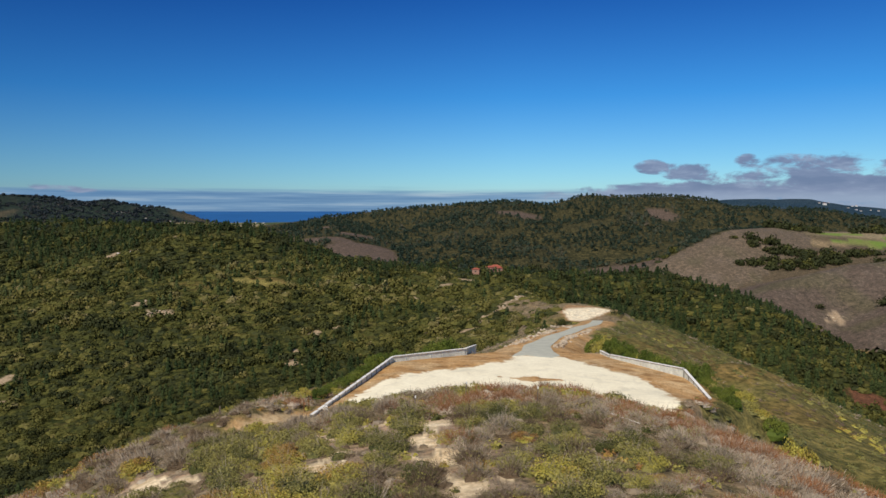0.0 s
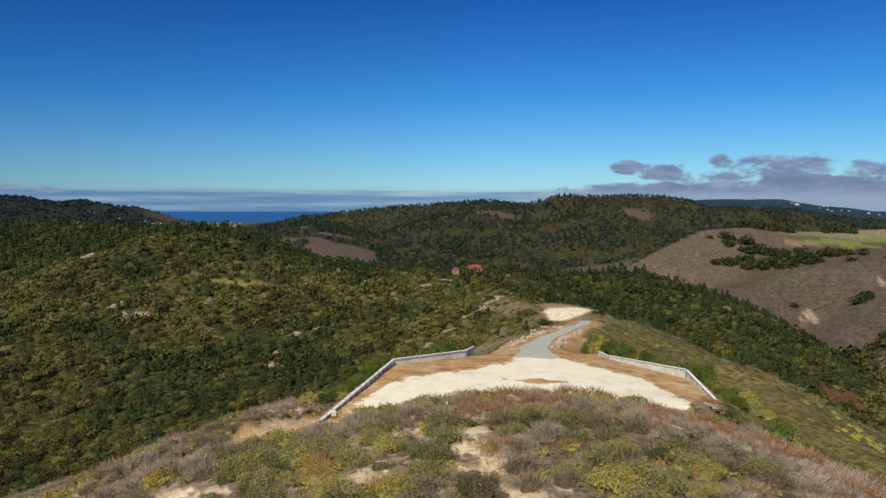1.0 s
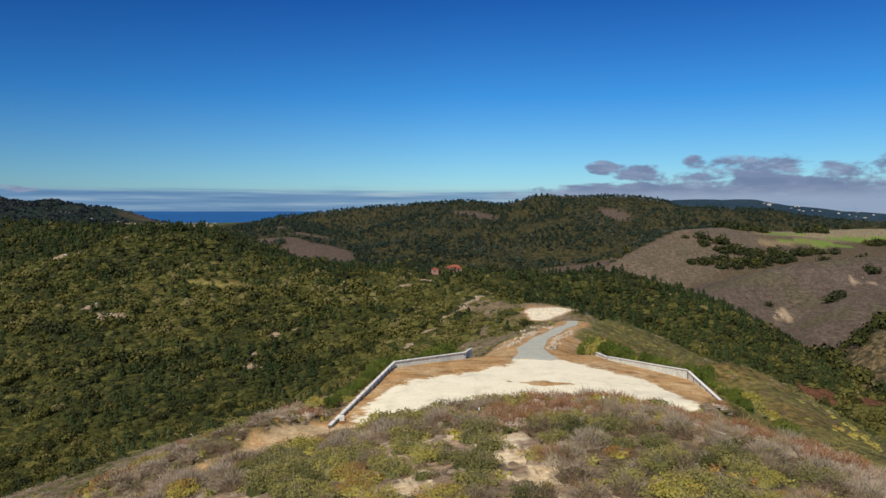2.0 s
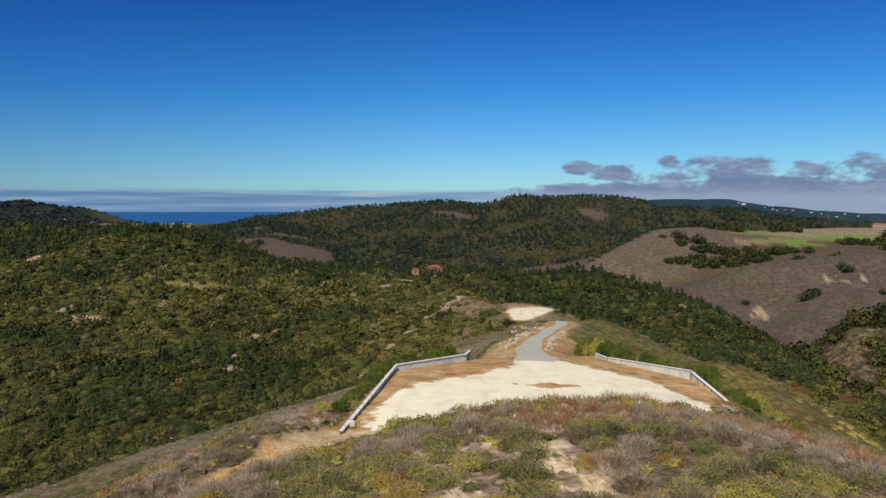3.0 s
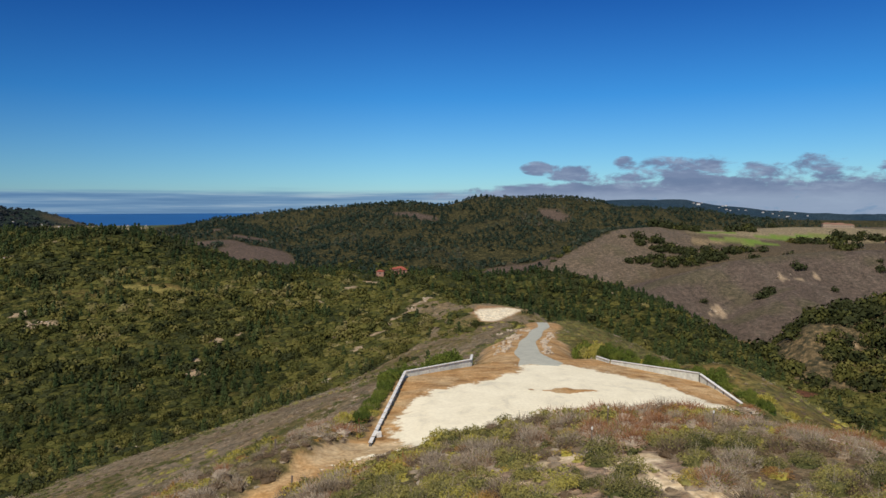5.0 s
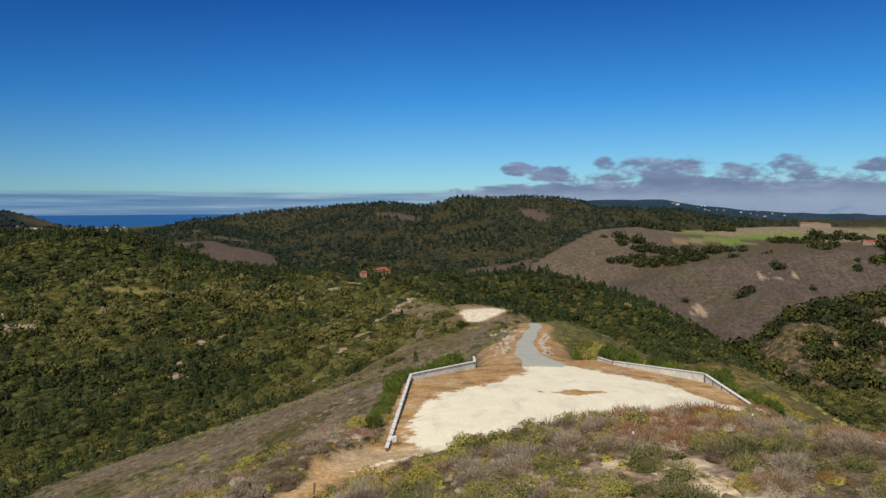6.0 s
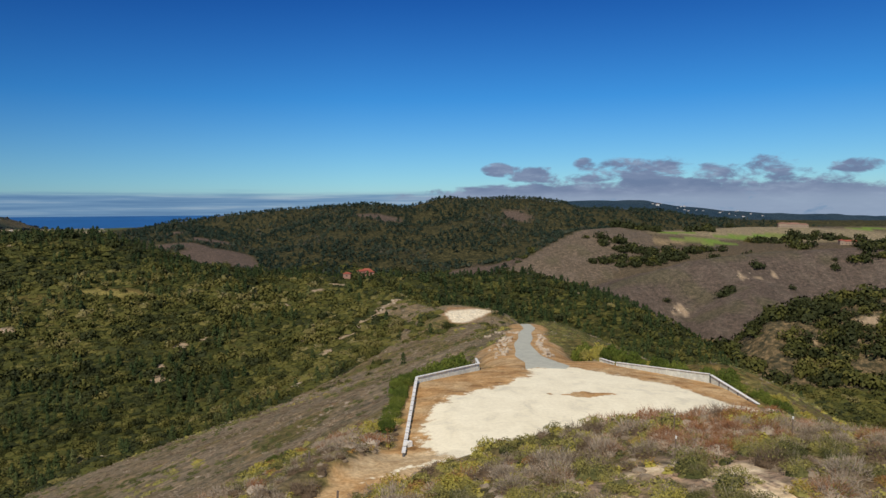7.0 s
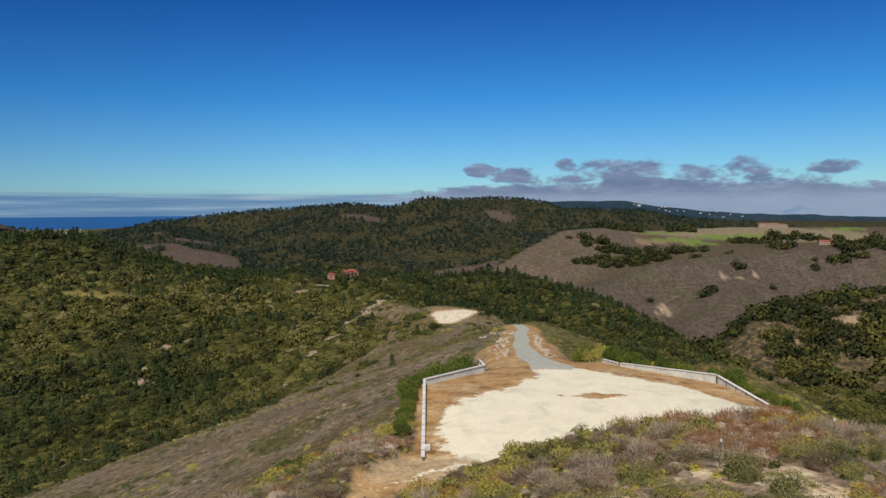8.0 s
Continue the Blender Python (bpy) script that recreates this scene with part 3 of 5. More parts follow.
# leaf colours of the western hills carry a painted blue haze
M_WESTLEAF = leaf_material("hazed_dark_leaves", [(0.0, (0.013, 0.021, 0.026)), (0.6, (0.028, 0.036, 0.040)), (1.0, (0.062, 0.058, 0.050))])
M_BUSHLEAF = leaf_material("bush_leaves", [(0.0, (0.042, 0.066, 0.012)), (0.5, (0.10, 0.128, 0.020)), (1.0, (0.19, 0.20, 0.035))], 0.7, 0.12)
M_SHRUB = leaf_material("brush_leaves", [(0.0, (0.076, 0.080, 0.025)), (0.25, (0.185, 0.168, 0.056)), (0.5, (0.31, 0.27, 0.072)), (0.7, (0.39, 0.335, 0.060)), (0.85, (0.35, 0.215, 0.058)), (1.0, (0.26, 0.128, 0.052))], 0.7, 0.12)
M_TWIG = leaf_material("dry_twigs", [(0.0, (0.12, 0.082, 0.048)), (0.25, (0.235, 0.178, 0.113)), (0.5, (0.365, 0.298, 0.215)), (0.72, (0.47, 0.385, 0.285)), (0.84, (0.33, 0.185, 0.095)), (1.0, (0.285, 0.118, 0.048))], 0.8, 0.16)


# ---- mesh helpers ----
def blades_mesh(name, q, tone, mats):
    """One mesh from triangles (n, 3, 3), with a tone on each."""
    n = len(q)
    me = bpy.data.meshes.new(name)
    me.vertices.add(3 * n)
    me.vertices.foreach_set("co", np.ascontiguousarray(q, np.float32).ravel())
    me.loops.add(3 * n)
    me.loops.foreach_set("vertex_index", np.arange(3 * n, dtype=np.int32))
    me.polygons.add(n)
    me.polygons.foreach_set("loop_start", np.arange(0, 3 * n, 3, dtype=np.int32))
    me.attributes.new("tone", "FLOAT", "FACE").data.foreach_set("value", tone.astype(np.float32))
    for m in mats:
        me.materials.append(m)
    me.update()
    return me


def part(name, bm, material, parent=None, label=""):
    me = bpy.data.meshes.new(name)
    bm.to_mesh(me)
    bm.free()
    me.materials.append(material)
    ob = new(name, me)
    ob.parent = parent
    if label:
        tagged(ob, label)
    return ob


def box(bm, x0, x1, y0, y1, z0, z1, bevel=0.0):
    g = bmesh.ops.create_cube(bm, size=1, matrix=Matrix.Translation(((x0 + x1) / 2, (y0 + y1) / 2, (z0 + z1) / 2)) @ Matrix.Diagonal((x1 - x0, y1 - y0, z1 - z0, 1)))
    if bevel:
        es = list({e for v in g["verts"] for e in v.link_edges})
        bmesh.ops.bevel(bm, geom=es, offset=bevel, segments=1, affect="EDGES")
    return bm


def leaf_blades(centre, out, size, rng, long=1.5, loose=0.9):
    """Leaf-sized blades at the centres, facing roughly outwards."""
    n = len(centre)
    nor = out + rng.normal(0, loose, (n, 3)) * 0.6
    nor /= np.linalg.norm(nor, axis=1, keepdims=True) + 1e-9
    a = np.cross(nor, rng.normal(0, 1, (n, 3)))
    a /= np.linalg.norm(a, axis=1, keepdims=True) + 1e-9
    b = np.cross(nor, a)
    s = (size * rng.uniform(0.6, 1.3, n))[:, None]
    a, b = a * s * long * 0.5, b * s * 0.5
    return np.stack([centre + a, centre - 0.6 * a - 1.15 * b, centre - 0.6 * a + 1.15 * b], 1)


def dome(rng, rings=4, segs=9, wide=0.8, tall=0.6, lump=0.3):
    """The solid heart of a bush: a lumpy dome with its foot at 0."""
    ph = rng.uniform(0, 6.28, 6)
    v = np.zeros((rings + 1, segs, 3))
    for i in range(rings + 1):
        e = 1.5708 * i / rings
        for k in range(segs):
            a = 6.2832 * k / segs
            r = 1 + lump * (0.5 * math.sin(2 * a + ph[0]) * math.cos(e) + 0.5 * math.sin(3 * a + ph[1] + 2 * e) * math.cos(e) + 0.35 * math.sin(5 * e + ph[2]))
            v[i, k] = (r * wide * math.cos(e) * math.cos(a), r * wide * math.cos(e) * math.sin(a), r * tall * math.sin(e) - 0.05)
    w = np.roll(v, -1, 1)
    q = np.stack([v[:-1], w[:-1], w[1:], v[1:]], 2).reshape(-1, 4, 3)
    return np.concatenate([q[:, [0, 1, 2]], q[:, [0, 2, 3]]])


def shrub_shape(seed, n, leaf, rings=4, segs=9, heart_size=(0.75, 0.55), lumps=6):
    """A low rounded bush about 1 m in radius: (blades, tones)."""
    rng = np.random.default_rng(seed)
    c, o, t = [], [], []
    for k in range(lumps):
        ang, rad = rng.uniform(0, 6.28), rng.uniform(0.1, 0.6) if lumps < 8 else 0.75 * math.sqrt(rng.uniform(0.02, 1))
        base = np.array([math.cos(ang) * rad, math.sin(ang) * rad, rng.uniform(0.15, 0.45) * (1 - 0.4 * rad)])
        rr = rng.uniform(0.35, 0.55) * (1 if lumps < 8 else 0.62)
        base[2] += 0.0 if lumps < 8 else 0.22 * (1 - rad)
        m = max(2, n // lumps)
        d = rng.normal(0, 1, (m, 3))
        d[:, 2] = np.abs(d[:, 2]) - 0.1
        d /= np.linalg.norm(d, axis=1, keepdims=True)
        c.append(base + d * rr * rng.uniform(0.7, 1.12, (m, 1)) * (1, 1, 0.9))
        o.append(d)
        # tone rises with height: light tops and shaded undersides put into the colour
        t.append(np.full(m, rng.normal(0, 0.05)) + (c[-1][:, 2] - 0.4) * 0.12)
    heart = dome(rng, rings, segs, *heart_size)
    # the heart is toned darker than the leaves, painting the shade between them
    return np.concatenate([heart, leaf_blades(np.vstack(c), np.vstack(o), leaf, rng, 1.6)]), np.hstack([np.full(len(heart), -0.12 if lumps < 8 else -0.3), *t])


def twig_shape(seed, n, thick=0.02, spread=1.0, rings=4, segs=9, inner=0.15, heart_size=(0.6, 0.4)):
    """A dry bush: thin stems bristling from a heart toned dark as inner shade."""
    rng = np.random.default_rng(seed)
    d = rng.normal(0, 1, (n, 3)) * (spread, spread, 1.0)
    d[:, 2] = np.abs(d[:, 2]) + 0.1
    d /= np.linalg.norm(d, axis=1, keepdims=True)
    start = d * (rng.uniform(0.35, 0.85, (n, 1)) if inner > 0.1 else rng.uniform(inner, 0.2, (n, 1))) * (1, 1, 0.75)
    way = d + rng.normal(0, 0.35, (n, 3)) + (0, 0, 0.35)
    end = start + way * (rng.uniform(0.1, 0.27, (n, 1)) if inner > 0.1 else rng.uniform(0.5, 0.9, (n, 1)))
    side = np.cross(way, rng.normal(0, 1, (n, 3)))
    side *= thick / (np.linalg.norm(side, axis=1, keepdims=True) + 1e-9)
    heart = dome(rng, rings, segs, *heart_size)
    # heart tone lowered to paint the shade inside the stems
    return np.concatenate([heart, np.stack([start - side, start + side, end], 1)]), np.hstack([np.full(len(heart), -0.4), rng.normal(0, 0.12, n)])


def oak_shape(seed, n, leaf, lumps=6):
    """A broad round-headed crown about 1 m in radius, its foot at 0."""
    rng = np.random.default_rng(seed)
    c, o, t = [], [], []
    for k in range(lumps):
        ang, rad = 6.28 * k / lumps + rng.uniform(-0.5, 0.5), rng.uniform(0.35, 0.65) if k else 0.0
        rr = rng.uniform(0.38, 0.56)
        base = np.array([math.cos(ang) * rad, math.sin(ang) * rad, rng.uniform(0.35, 0.75) * (1.2 - 0.6 * rad)])
        m = max(4, n // lumps)
        e = (np.arange(m) + 0.5) / m
        g = 2.4 * np.arange(m) + rng.uniform(0, 6)
        zz = 1 - 1.35 * e
        d = np.stack([np.sqrt(1 - zz * zz) * np.cos(g), np.sqrt(1 - zz * zz) * np.sin(g), zz], 1) + rng.normal(0, 0.12, (m, 3))
        c.append(base + d * rr)
        o.append(d)
        # random tone per lump, plus top light painted on leaves that face up
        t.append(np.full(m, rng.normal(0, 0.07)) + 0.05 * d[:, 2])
    return leaf_blades(np.vstack(c), np.vstack(o), leaf, rng, 1.25, 0.5), np.hstack(t)


def pine_shape(seed, n, leaf, wide=0.3):
    """An uneven conifer 1 m tall."""
    rng = np.random.default_rng(seed)
    u = 0.12 + 0.88 * ((np.arange(n) + rng.uniform(0, 1, n)) / n) ** 0.95
    lob = 1 + 0.3 * np.sin(u * rng.uniform(14, 22) + rng.uniform(0, 6))
    rad = wide * (1.03 - u) ** 0.6 * lob * rng.uniform(0.55, 1.05, n)
    ang = 2.4 * np.arange(n) + rng.uniform(-0.6, 0.6, n)
    c = np.stack([np.cos(ang) * rad, np.sin(ang) * rad, u * (1 - 0.5 * leaf)], 1)
    o = np.stack([np.cos(ang), np.sin(ang), np.full(n, 0.8)], 1)
    return leaf_blades(c, o, leaf, rng, 1.35, 0.6), rng.normal(0, 0.08, n)


def scatter(name, shapes, x, y, z, size, tall, tone, mats, rng, label, category):
    """All the plants of one kind at these places, joined."""
    pick, turn = rng.integers(0, len(shapes), len(x)), rng.uniform(0, 6.283, len(x))
    qs, ts = [], []
    for k, (q, t) in enumerate(shapes):
        i = np.where(pick == k)[0]
        if not len(i):
            continue
        c, s = np.cos(turn[i])[:, None, None], np.sin(turn[i])[:, None, None]
        sx, sz = size[i][:, None, None], tall[i][:, None, None]
        px = (q[None, :, :, 0] * c - q[None, :, :, 1] * s) * sx + x[i][:, None, None]
        py = (q[None, :, :, 0] * s + q[None, :, :, 1] * c) * sx + y[i][:, None, None]
        pz = q[None, :, :, 2] * sz + z[i][:, None, None]
        qs.append(np.stack([px, py, pz], -1).reshape(-1, 3, 3))
        ts.append((t[None] + tone[i][:, None]).ravel())
    ob = new(name, blades_mesh(name, np.concatenate(qs), np.concatenate(ts), mats))
    return tagged(ob, label, category, kind="stuff")


# ---- the ground: one sheet, fine near the pad and coarse at the horizon ----
def build_ground():
    az = np.concatenate([np.linspace(-46, 46, 451), np.linspace(46, 314, 50)[1:-1]])
    az = np.radians(az)
    rr = [0.01, 0.5]
    while rr[-1] < 4960:
        v = rr[-1]
        rr.append(v + (3.0 if v < 18 else 0.8 if v < 60 else 0.5 if v < 125 else 1.0 if v < 160 else v * 0.0085 if v < 540 else 2.0 if v < 760 else v * 0.0085 if v < 1300 else v * 0.019))
    rr = np.array(rr)
    R, A = np.meshgrid(rr, az, indexing="ij")
    x, y = R * np.sin(A), R * np.cos(A)
    z, own = land(x, y)
    col, c = cover(x, y, z, own)
    nr, na = x.shape
    me = bpy.data.meshes.new("ground")
    me.vertices.add(nr * na)
    me.vertices.foreach_set("co", np.stack([x, y, z], -1).astype(np.float32).ravel())
    i, j = np.meshgrid(np.arange(nr - 1), np.arange(na), indexing="ij")
    k = (j + 1) % na
    idx = np.stack([i * na + j, (i + 1) * na + j, (i + 1) * na + k, i * na + k], -1)[:, :, ::-1].reshape(-1, 4)
    me.loops.add(idx.size)
    me.loops.foreach_set("vertex_index", idx.astype(np.int32).ravel())
    me.polygons.add(len(idx))
    me.polygons.foreach_set("loop_start", np.arange(0, idx.size, 4, dtype=np.int32))
    me.polygons.foreach_set("use_smooth", np.ones(len(idx), bool))
    rough = 1 - np.clip(c["soil"] + c["sand"] + c["pale"] + c["fair"] * 0.8, 0, 1)
    rgba = np.concatenate([col, rough[..., None]], -1)
    me.attributes.new("soil", "FLOAT_COLOR", "POINT").data.foreach_set("color", rgba.astype(np.float32).ravel())
    me.attributes.new("spread", "FLOAT", "POINT").data.foreach_set("value", c["spread"].astype(np.float32).ravel())
    wood = 1 - np.clip(c["scrub"] * 1.0 + c["knob"] + c["brown"] + c["links"] + c["soil"] + c["sand"] + c["pale"] + c["bare"] + c["plain"] + c["meadow"], 0, 1)
    me.attributes.new("wood", "FLOAT", "POINT").data.foreach_set("value", wood.astype(np.float32).ravel())
    me.materials.append(M_GROUND)
    me.update()
    tagged(new("ground", me), "hilly ground of dry soil, scrub and grass", "ground", kind="structure")


build_ground()


def build_sea():
    bm = bmesh.new()
    rows = []
    for r, z in ((3600, -38), (3900, -26.5), (4400, -5), (4955, 15.5)):
        rows.append([bm.verts.new((r * math.sin(radians(a)), r * math.cos(radians(a)), z)) for a in range(-32, -4)])
    for a, b in zip(rows, rows[1:]):
        for i in range(len(a) - 1):
            bm.faces.new((a[i], a[i + 1], b[i + 1], b[i]))
    tagged(part("water", bm, M_SEA), "deep blue sea on the horizon", "sea", kind="structure")


build_sea()


# ---- the drive and the walls round the pad ----
def build_road():
    pts = np.array(ROAD)[:, :2]
    t = np.linspace(0, len(pts) - 1, 80)
    cx, cy = np.interp(t, range(len(pts)), pts[:, 0]), np.interp(t, range(len(pts)), pts[:, 1])
    for _ in range(12):
        cx[1:-1], cy[1:-1] = (cx[:-2] + 2 * cx[1:-1] + cx[2:]) / 4, (cy[:-2] + 2 * cy[1:-1] + cy[2:]) / 4
    dx, dy = np.gradient(cx), np.gradient(cy)
    l = np.hypot(dx, dy)
    wide = np.interp(t, [0, 0.9, 2, 3, 4], [4.4, 2.6, 2.3, 1.9, 1.65])
    bm, rows = bmesh.new(), []
    for k in range(80):
        row = []
        for s, dz in ((-1, -0.2), (-1, 0.06), (-0.5, 0.08), (0, 0.09), (0.5, 0.08), (1, 0.06), (1, -0.2)):
            x, y = cx[k] + s * wide[k] * dy[k] / l[k], cy[k] - s * wide[k] * dx[k] / l[k]
            sink = 0.16 * max(0.0, 1 - (t[k] + 0.15 * math.sin(5 * s)) / 0.55)
            row.append(bm.verts.new((x, y, ground_z(x, y) + dz - sink)))
        rows.append(row)
    for a, b in zip(rows, rows[1:]):
        for i in range(len(a) - 1):
            bm.faces.new((a[i], a[i + 1], b[i + 1], b[i]))
    tagged(part("road", bm, M_ROAD), "pale grey concrete drive winding down the ridge", "road", kind="structure")


build_road()


def slope_box(u0, u1, half, b0, b1, t0, t1):
    """A board on edge whose foot and top may slope from one end to the other."""
    bm = bmesh.new()
    v = [bm.verts.new((u, s * half, z)) for u, lo, hi in ((u0, b0, t0), (u1, b1, t1)) for s in (-1, 1) for z in (lo, hi)]
    for f in ((0, 1, 3, 2), (4, 6, 7, 5), (0, 4, 5, 1), (2, 3, 7, 6), (1, 5, 7, 3), (0, 2, 6, 4)):
        bm.faces.new([v[i] for i in f])
    bmesh.ops.recalc_face_normals(bm, faces=bm.faces)
    bmesh.ops.bevel(bm, geom=list(bm.edges), offset=0.012, segments=1, affect="EDGES")
    return bm


def build_wall(label, a, b, za, zb, ha, hb, panel=2.3, posts=None, gap=0.03):
    """A low wall of grey panels between posts under a pale cap, from a to b; za, zb: its top."""
    ax, ay, bx, by = *a, *b
    length = math.hypot(bx - ax, by - ay)
    n = max(1, round(length / panel))
    root, posts = new("retaining_wall"), posts or M_WALL
    root.matrix_world = Matrix.Translation((ax, ay, 0)) @ Matrix.Rotation(math.atan2(by - ay, bx - ax), 4, "Z")
    for k in range(n):
        u0, u1, f0, f1 = length * k / n, length * (k + 1) / n, k / n, (k + 1) / n
        t0, t1 = za + (zb - za) * f0, za + (zb - za) * f1
        h = max(ha, hb) + 0.6
        bm = slope_box(u0 + 0.09, u1 - 0.09, 0.06, t0 - h, t1 - h, t0 - 0.1, t1 - 0.1)
        ribs = max(2, round((u1 - u0) / 0.32))
        for i in range(1, ribs):
            u, top = u0 + (u1 - u0) * i / ribs, t0 + (t1 - t0) * i / ribs
            box(bm, u - 0.03, u + 0.03, -0.078, 0.078, top - h, top - 0.13)
        part("panel", bm, M_WALL, root)
        part("cap", slope_box(u0 + gap, u1 - gap, 0.18, t0 - 0.1, t1 - 0.1, t0, t1), M_CAP, root)
        part("post", slope_box(u0 - 0.1, u0 + 0.08, 0.1, t0 - h, t0 - h, t0 - 0.03, t0 - 0.03), posts, root)
    return tagged(root, label, "wall", "pad walls")


build_wall("low grey panel wall with a pale cap along the pad edge", (-16.9, 69.3), (-12.85, 99.5), 0.22, 0.2, 0.3, 0.8, 2.1, M_POST, 0.2)
build_wall("low grey panel wall closing the back of the pad", (-12.85, 99.6), (-2.95, 109.1), 0.2, -0.3, 0.8, 1.1)
build_wall("return of the grey panel wall running back from the pad corner", (-2.9, 109.3), (-1.65, 118.8), -0.32, -1.5, 1.1, 0.9, 2.3)
build_wall("short grey panel wall beside the drive", (18.8, 118.9), (19.5, 114.4), -2.2, -2.0, 1.2, 1.2, 1.2)
build_wall("long grey panel wall at the pad edge below green bushes", (19.65, 113.7), (27.1, 98.6), -1.85, -0.68, 1.1, 1.0)
build_wall("low grey panel wall running down towards the scrub", (27.15, 98.4), (27.3, 86.9), -0.75, -1.8, 0.6, 0.3, 2.3, M_POST)


# ---- plants ----
rng = np.random.default_rng(11)


def places(az0, az1, r0, r1, step, jitter=0.7):
    """Jittered places in a sector, step metres apart at distance r."""
    xs, ys, r = [], [], r0
    while r < r1:
        s = step(r)
        a = np.arange(math.radians(az0), math.radians(az1), s / r)
        a = a + rng.uniform(-jitter, jitter, len(a)) * s / r
        q = r + rng.uniform(-jitter, jitter, len(a)) * s
        xs.append(q * np.sin(a)), ys.append(q * np.cos(a))
        r += s
    return np.concatenate(xs), np.concatenate(ys)


def known(x, y):
    z, own = land(x, y)
    return z, cover(x, y, z, own)[1]


def blade_part(name, q, tone, material, parent, label=""):
    ob = new(name, blades_mesh(name, q, tone, [material]))
    ob.parent = parent
    return tagged(ob, label) if label else ob


def trunk_mesh(rng, tall, thick, limbs):
    """A tapered trunk with limbs that fork from it."""
    bm = bmesh.new()
    runs = [((0, 0, -0.05), (rng.normal(0, 0.03), rng.normal(0, 0.03), tall), thick, thick * 0.45)]
    for k in range(limbs):
        a, h = 6.28 * k / limbs + rng.uniform(-0.4, 0.4), tall * rng.uniform(0.45, 0.9)
        runs.append(((0, 0, h), (math.cos(a) * 0.4, math.sin(a) * 0.4, h + rng.uniform(0.15, 0.4)), thick * 0.5, thick * 0.15))
    for p, q, r0, r1 in runs:
        p, q = Vector(p), Vector(q)
        m = Matrix.Translation((p + q) / 2) @ (q - p).to_track_quat("Z", "Y").to_matrix().to_4x4()
        bmesh.ops.create_cone(bm, cap_ends=True, segments=6, radius1=r0, radius2=r1, depth=(q - p).length, matrix=m)
    return bm


MASTERS = []


def master(name, label, category, group):
    ob = tagged(new(name), label, category, group)
    MASTERS.append(ob)
    return ob


def make_oak(k):
    rng = np.random.default_rng(700 + k)
    ob = master("live_oak", "live oak with a round dark green crown on the slope", "tree", "oaks on the valley slopes")
    q, t = oak_shape(710 + k, 420, 0.17, 9)
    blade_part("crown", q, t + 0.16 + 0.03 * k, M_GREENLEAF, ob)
    part("trunk", trunk_mesh(rng, 0.7, 0.07, 4), M_BARK, ob)
    return ob


def make_pine(k):
    rng = np.random.default_rng(740 + k)
    ob = master("pine_tree", "dark green pine standing on the ridge", "tree", "pines on the ridge")
    q, t = pine_shape(750 + k, 260, 0.085, 0.26)
    blade_part("crown", q, t + 0.32 + 0.05 * k, M_PINELEAF, ob)
    part("trunk", trunk_mesh(rng, 0.85, 0.022, 0), M_BARK, ob)
    return ob


def make_shrub(k, n):
    rng = np.random.default_rng(780 + k)
    tone = (k + 0.5) / n
    hue = "dark olive-green" if tone < 0.3 else "yellow-green" if tone < 0.75 else "rusty ochre"
    ob = master("coastal_shrub", hue + " coastal shrub on the sandy hilltop", "shrub", "shrubs on the hilltop")
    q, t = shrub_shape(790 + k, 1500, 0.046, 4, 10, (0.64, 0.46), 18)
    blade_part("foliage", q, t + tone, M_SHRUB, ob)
    q, t = twig_shape(800 + k, 130, 0.009, 0.8, 1, 3, 0.0)
    blade_part("twig_frame", q[6:] * (0.9, 0.9, 0.8), t[6:] + 0.5, M_TWIG, ob, "bare grey twigs")
    return ob


def make_dry_shrub(k, n):
    tone = (k + 0.5) / n
    hue = "brown" if tone < 0.3 else "grey" if tone < 0.8 else "rust-brown"
    ob = master("dry_shrub", "dry " + hue + " twiggy shrub on the sandy hilltop", "shrub", "shrubs on the hilltop")
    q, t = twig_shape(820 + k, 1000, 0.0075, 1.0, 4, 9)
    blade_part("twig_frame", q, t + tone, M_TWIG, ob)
    q, t = shrub_shape(840 + k, 110, 0.055, 1, 3)
    blade_part("foliage", q[6:], t[6:] + 0.3, M_SHRUB, ob, "sparse olive leaves")
    return ob


OAKS = [make_oak(k) for k in range(5)]
PINES = [make_pine(k) for k in range(5)]
SHRUBS = [make_shrub(k, 8) for k in range(8)]
DRY_SHRUBS = [make_dry_shrub(k, 8) for k in range(8)]


GROVES = [(506, 1438, 34, 16), (551, 1401, 55, 15), (491, 1337, 52, 24), (570, 1350, 50, 20), (638, 1382, 72, 16), (712, 1385, 62, 13), (882, 1506, 50, 16), (992, 1571, 50, 16), (888, 1391, 42, 12), (1053, 1555, 62, 14), (897, 1140, 60, 14), (768, 1116, 16, 8), (826, 1111, 42, 10), (542, 1042, 7, 6), (519, 1031, 9, 6), (566, 1072, 8, 6), (537, 1007, 6, 6), (660, 1640, 60, 14), (745, 1660, 80, 14), (1130, 1390, 110, 40), (430, 1330, 9, 9)]


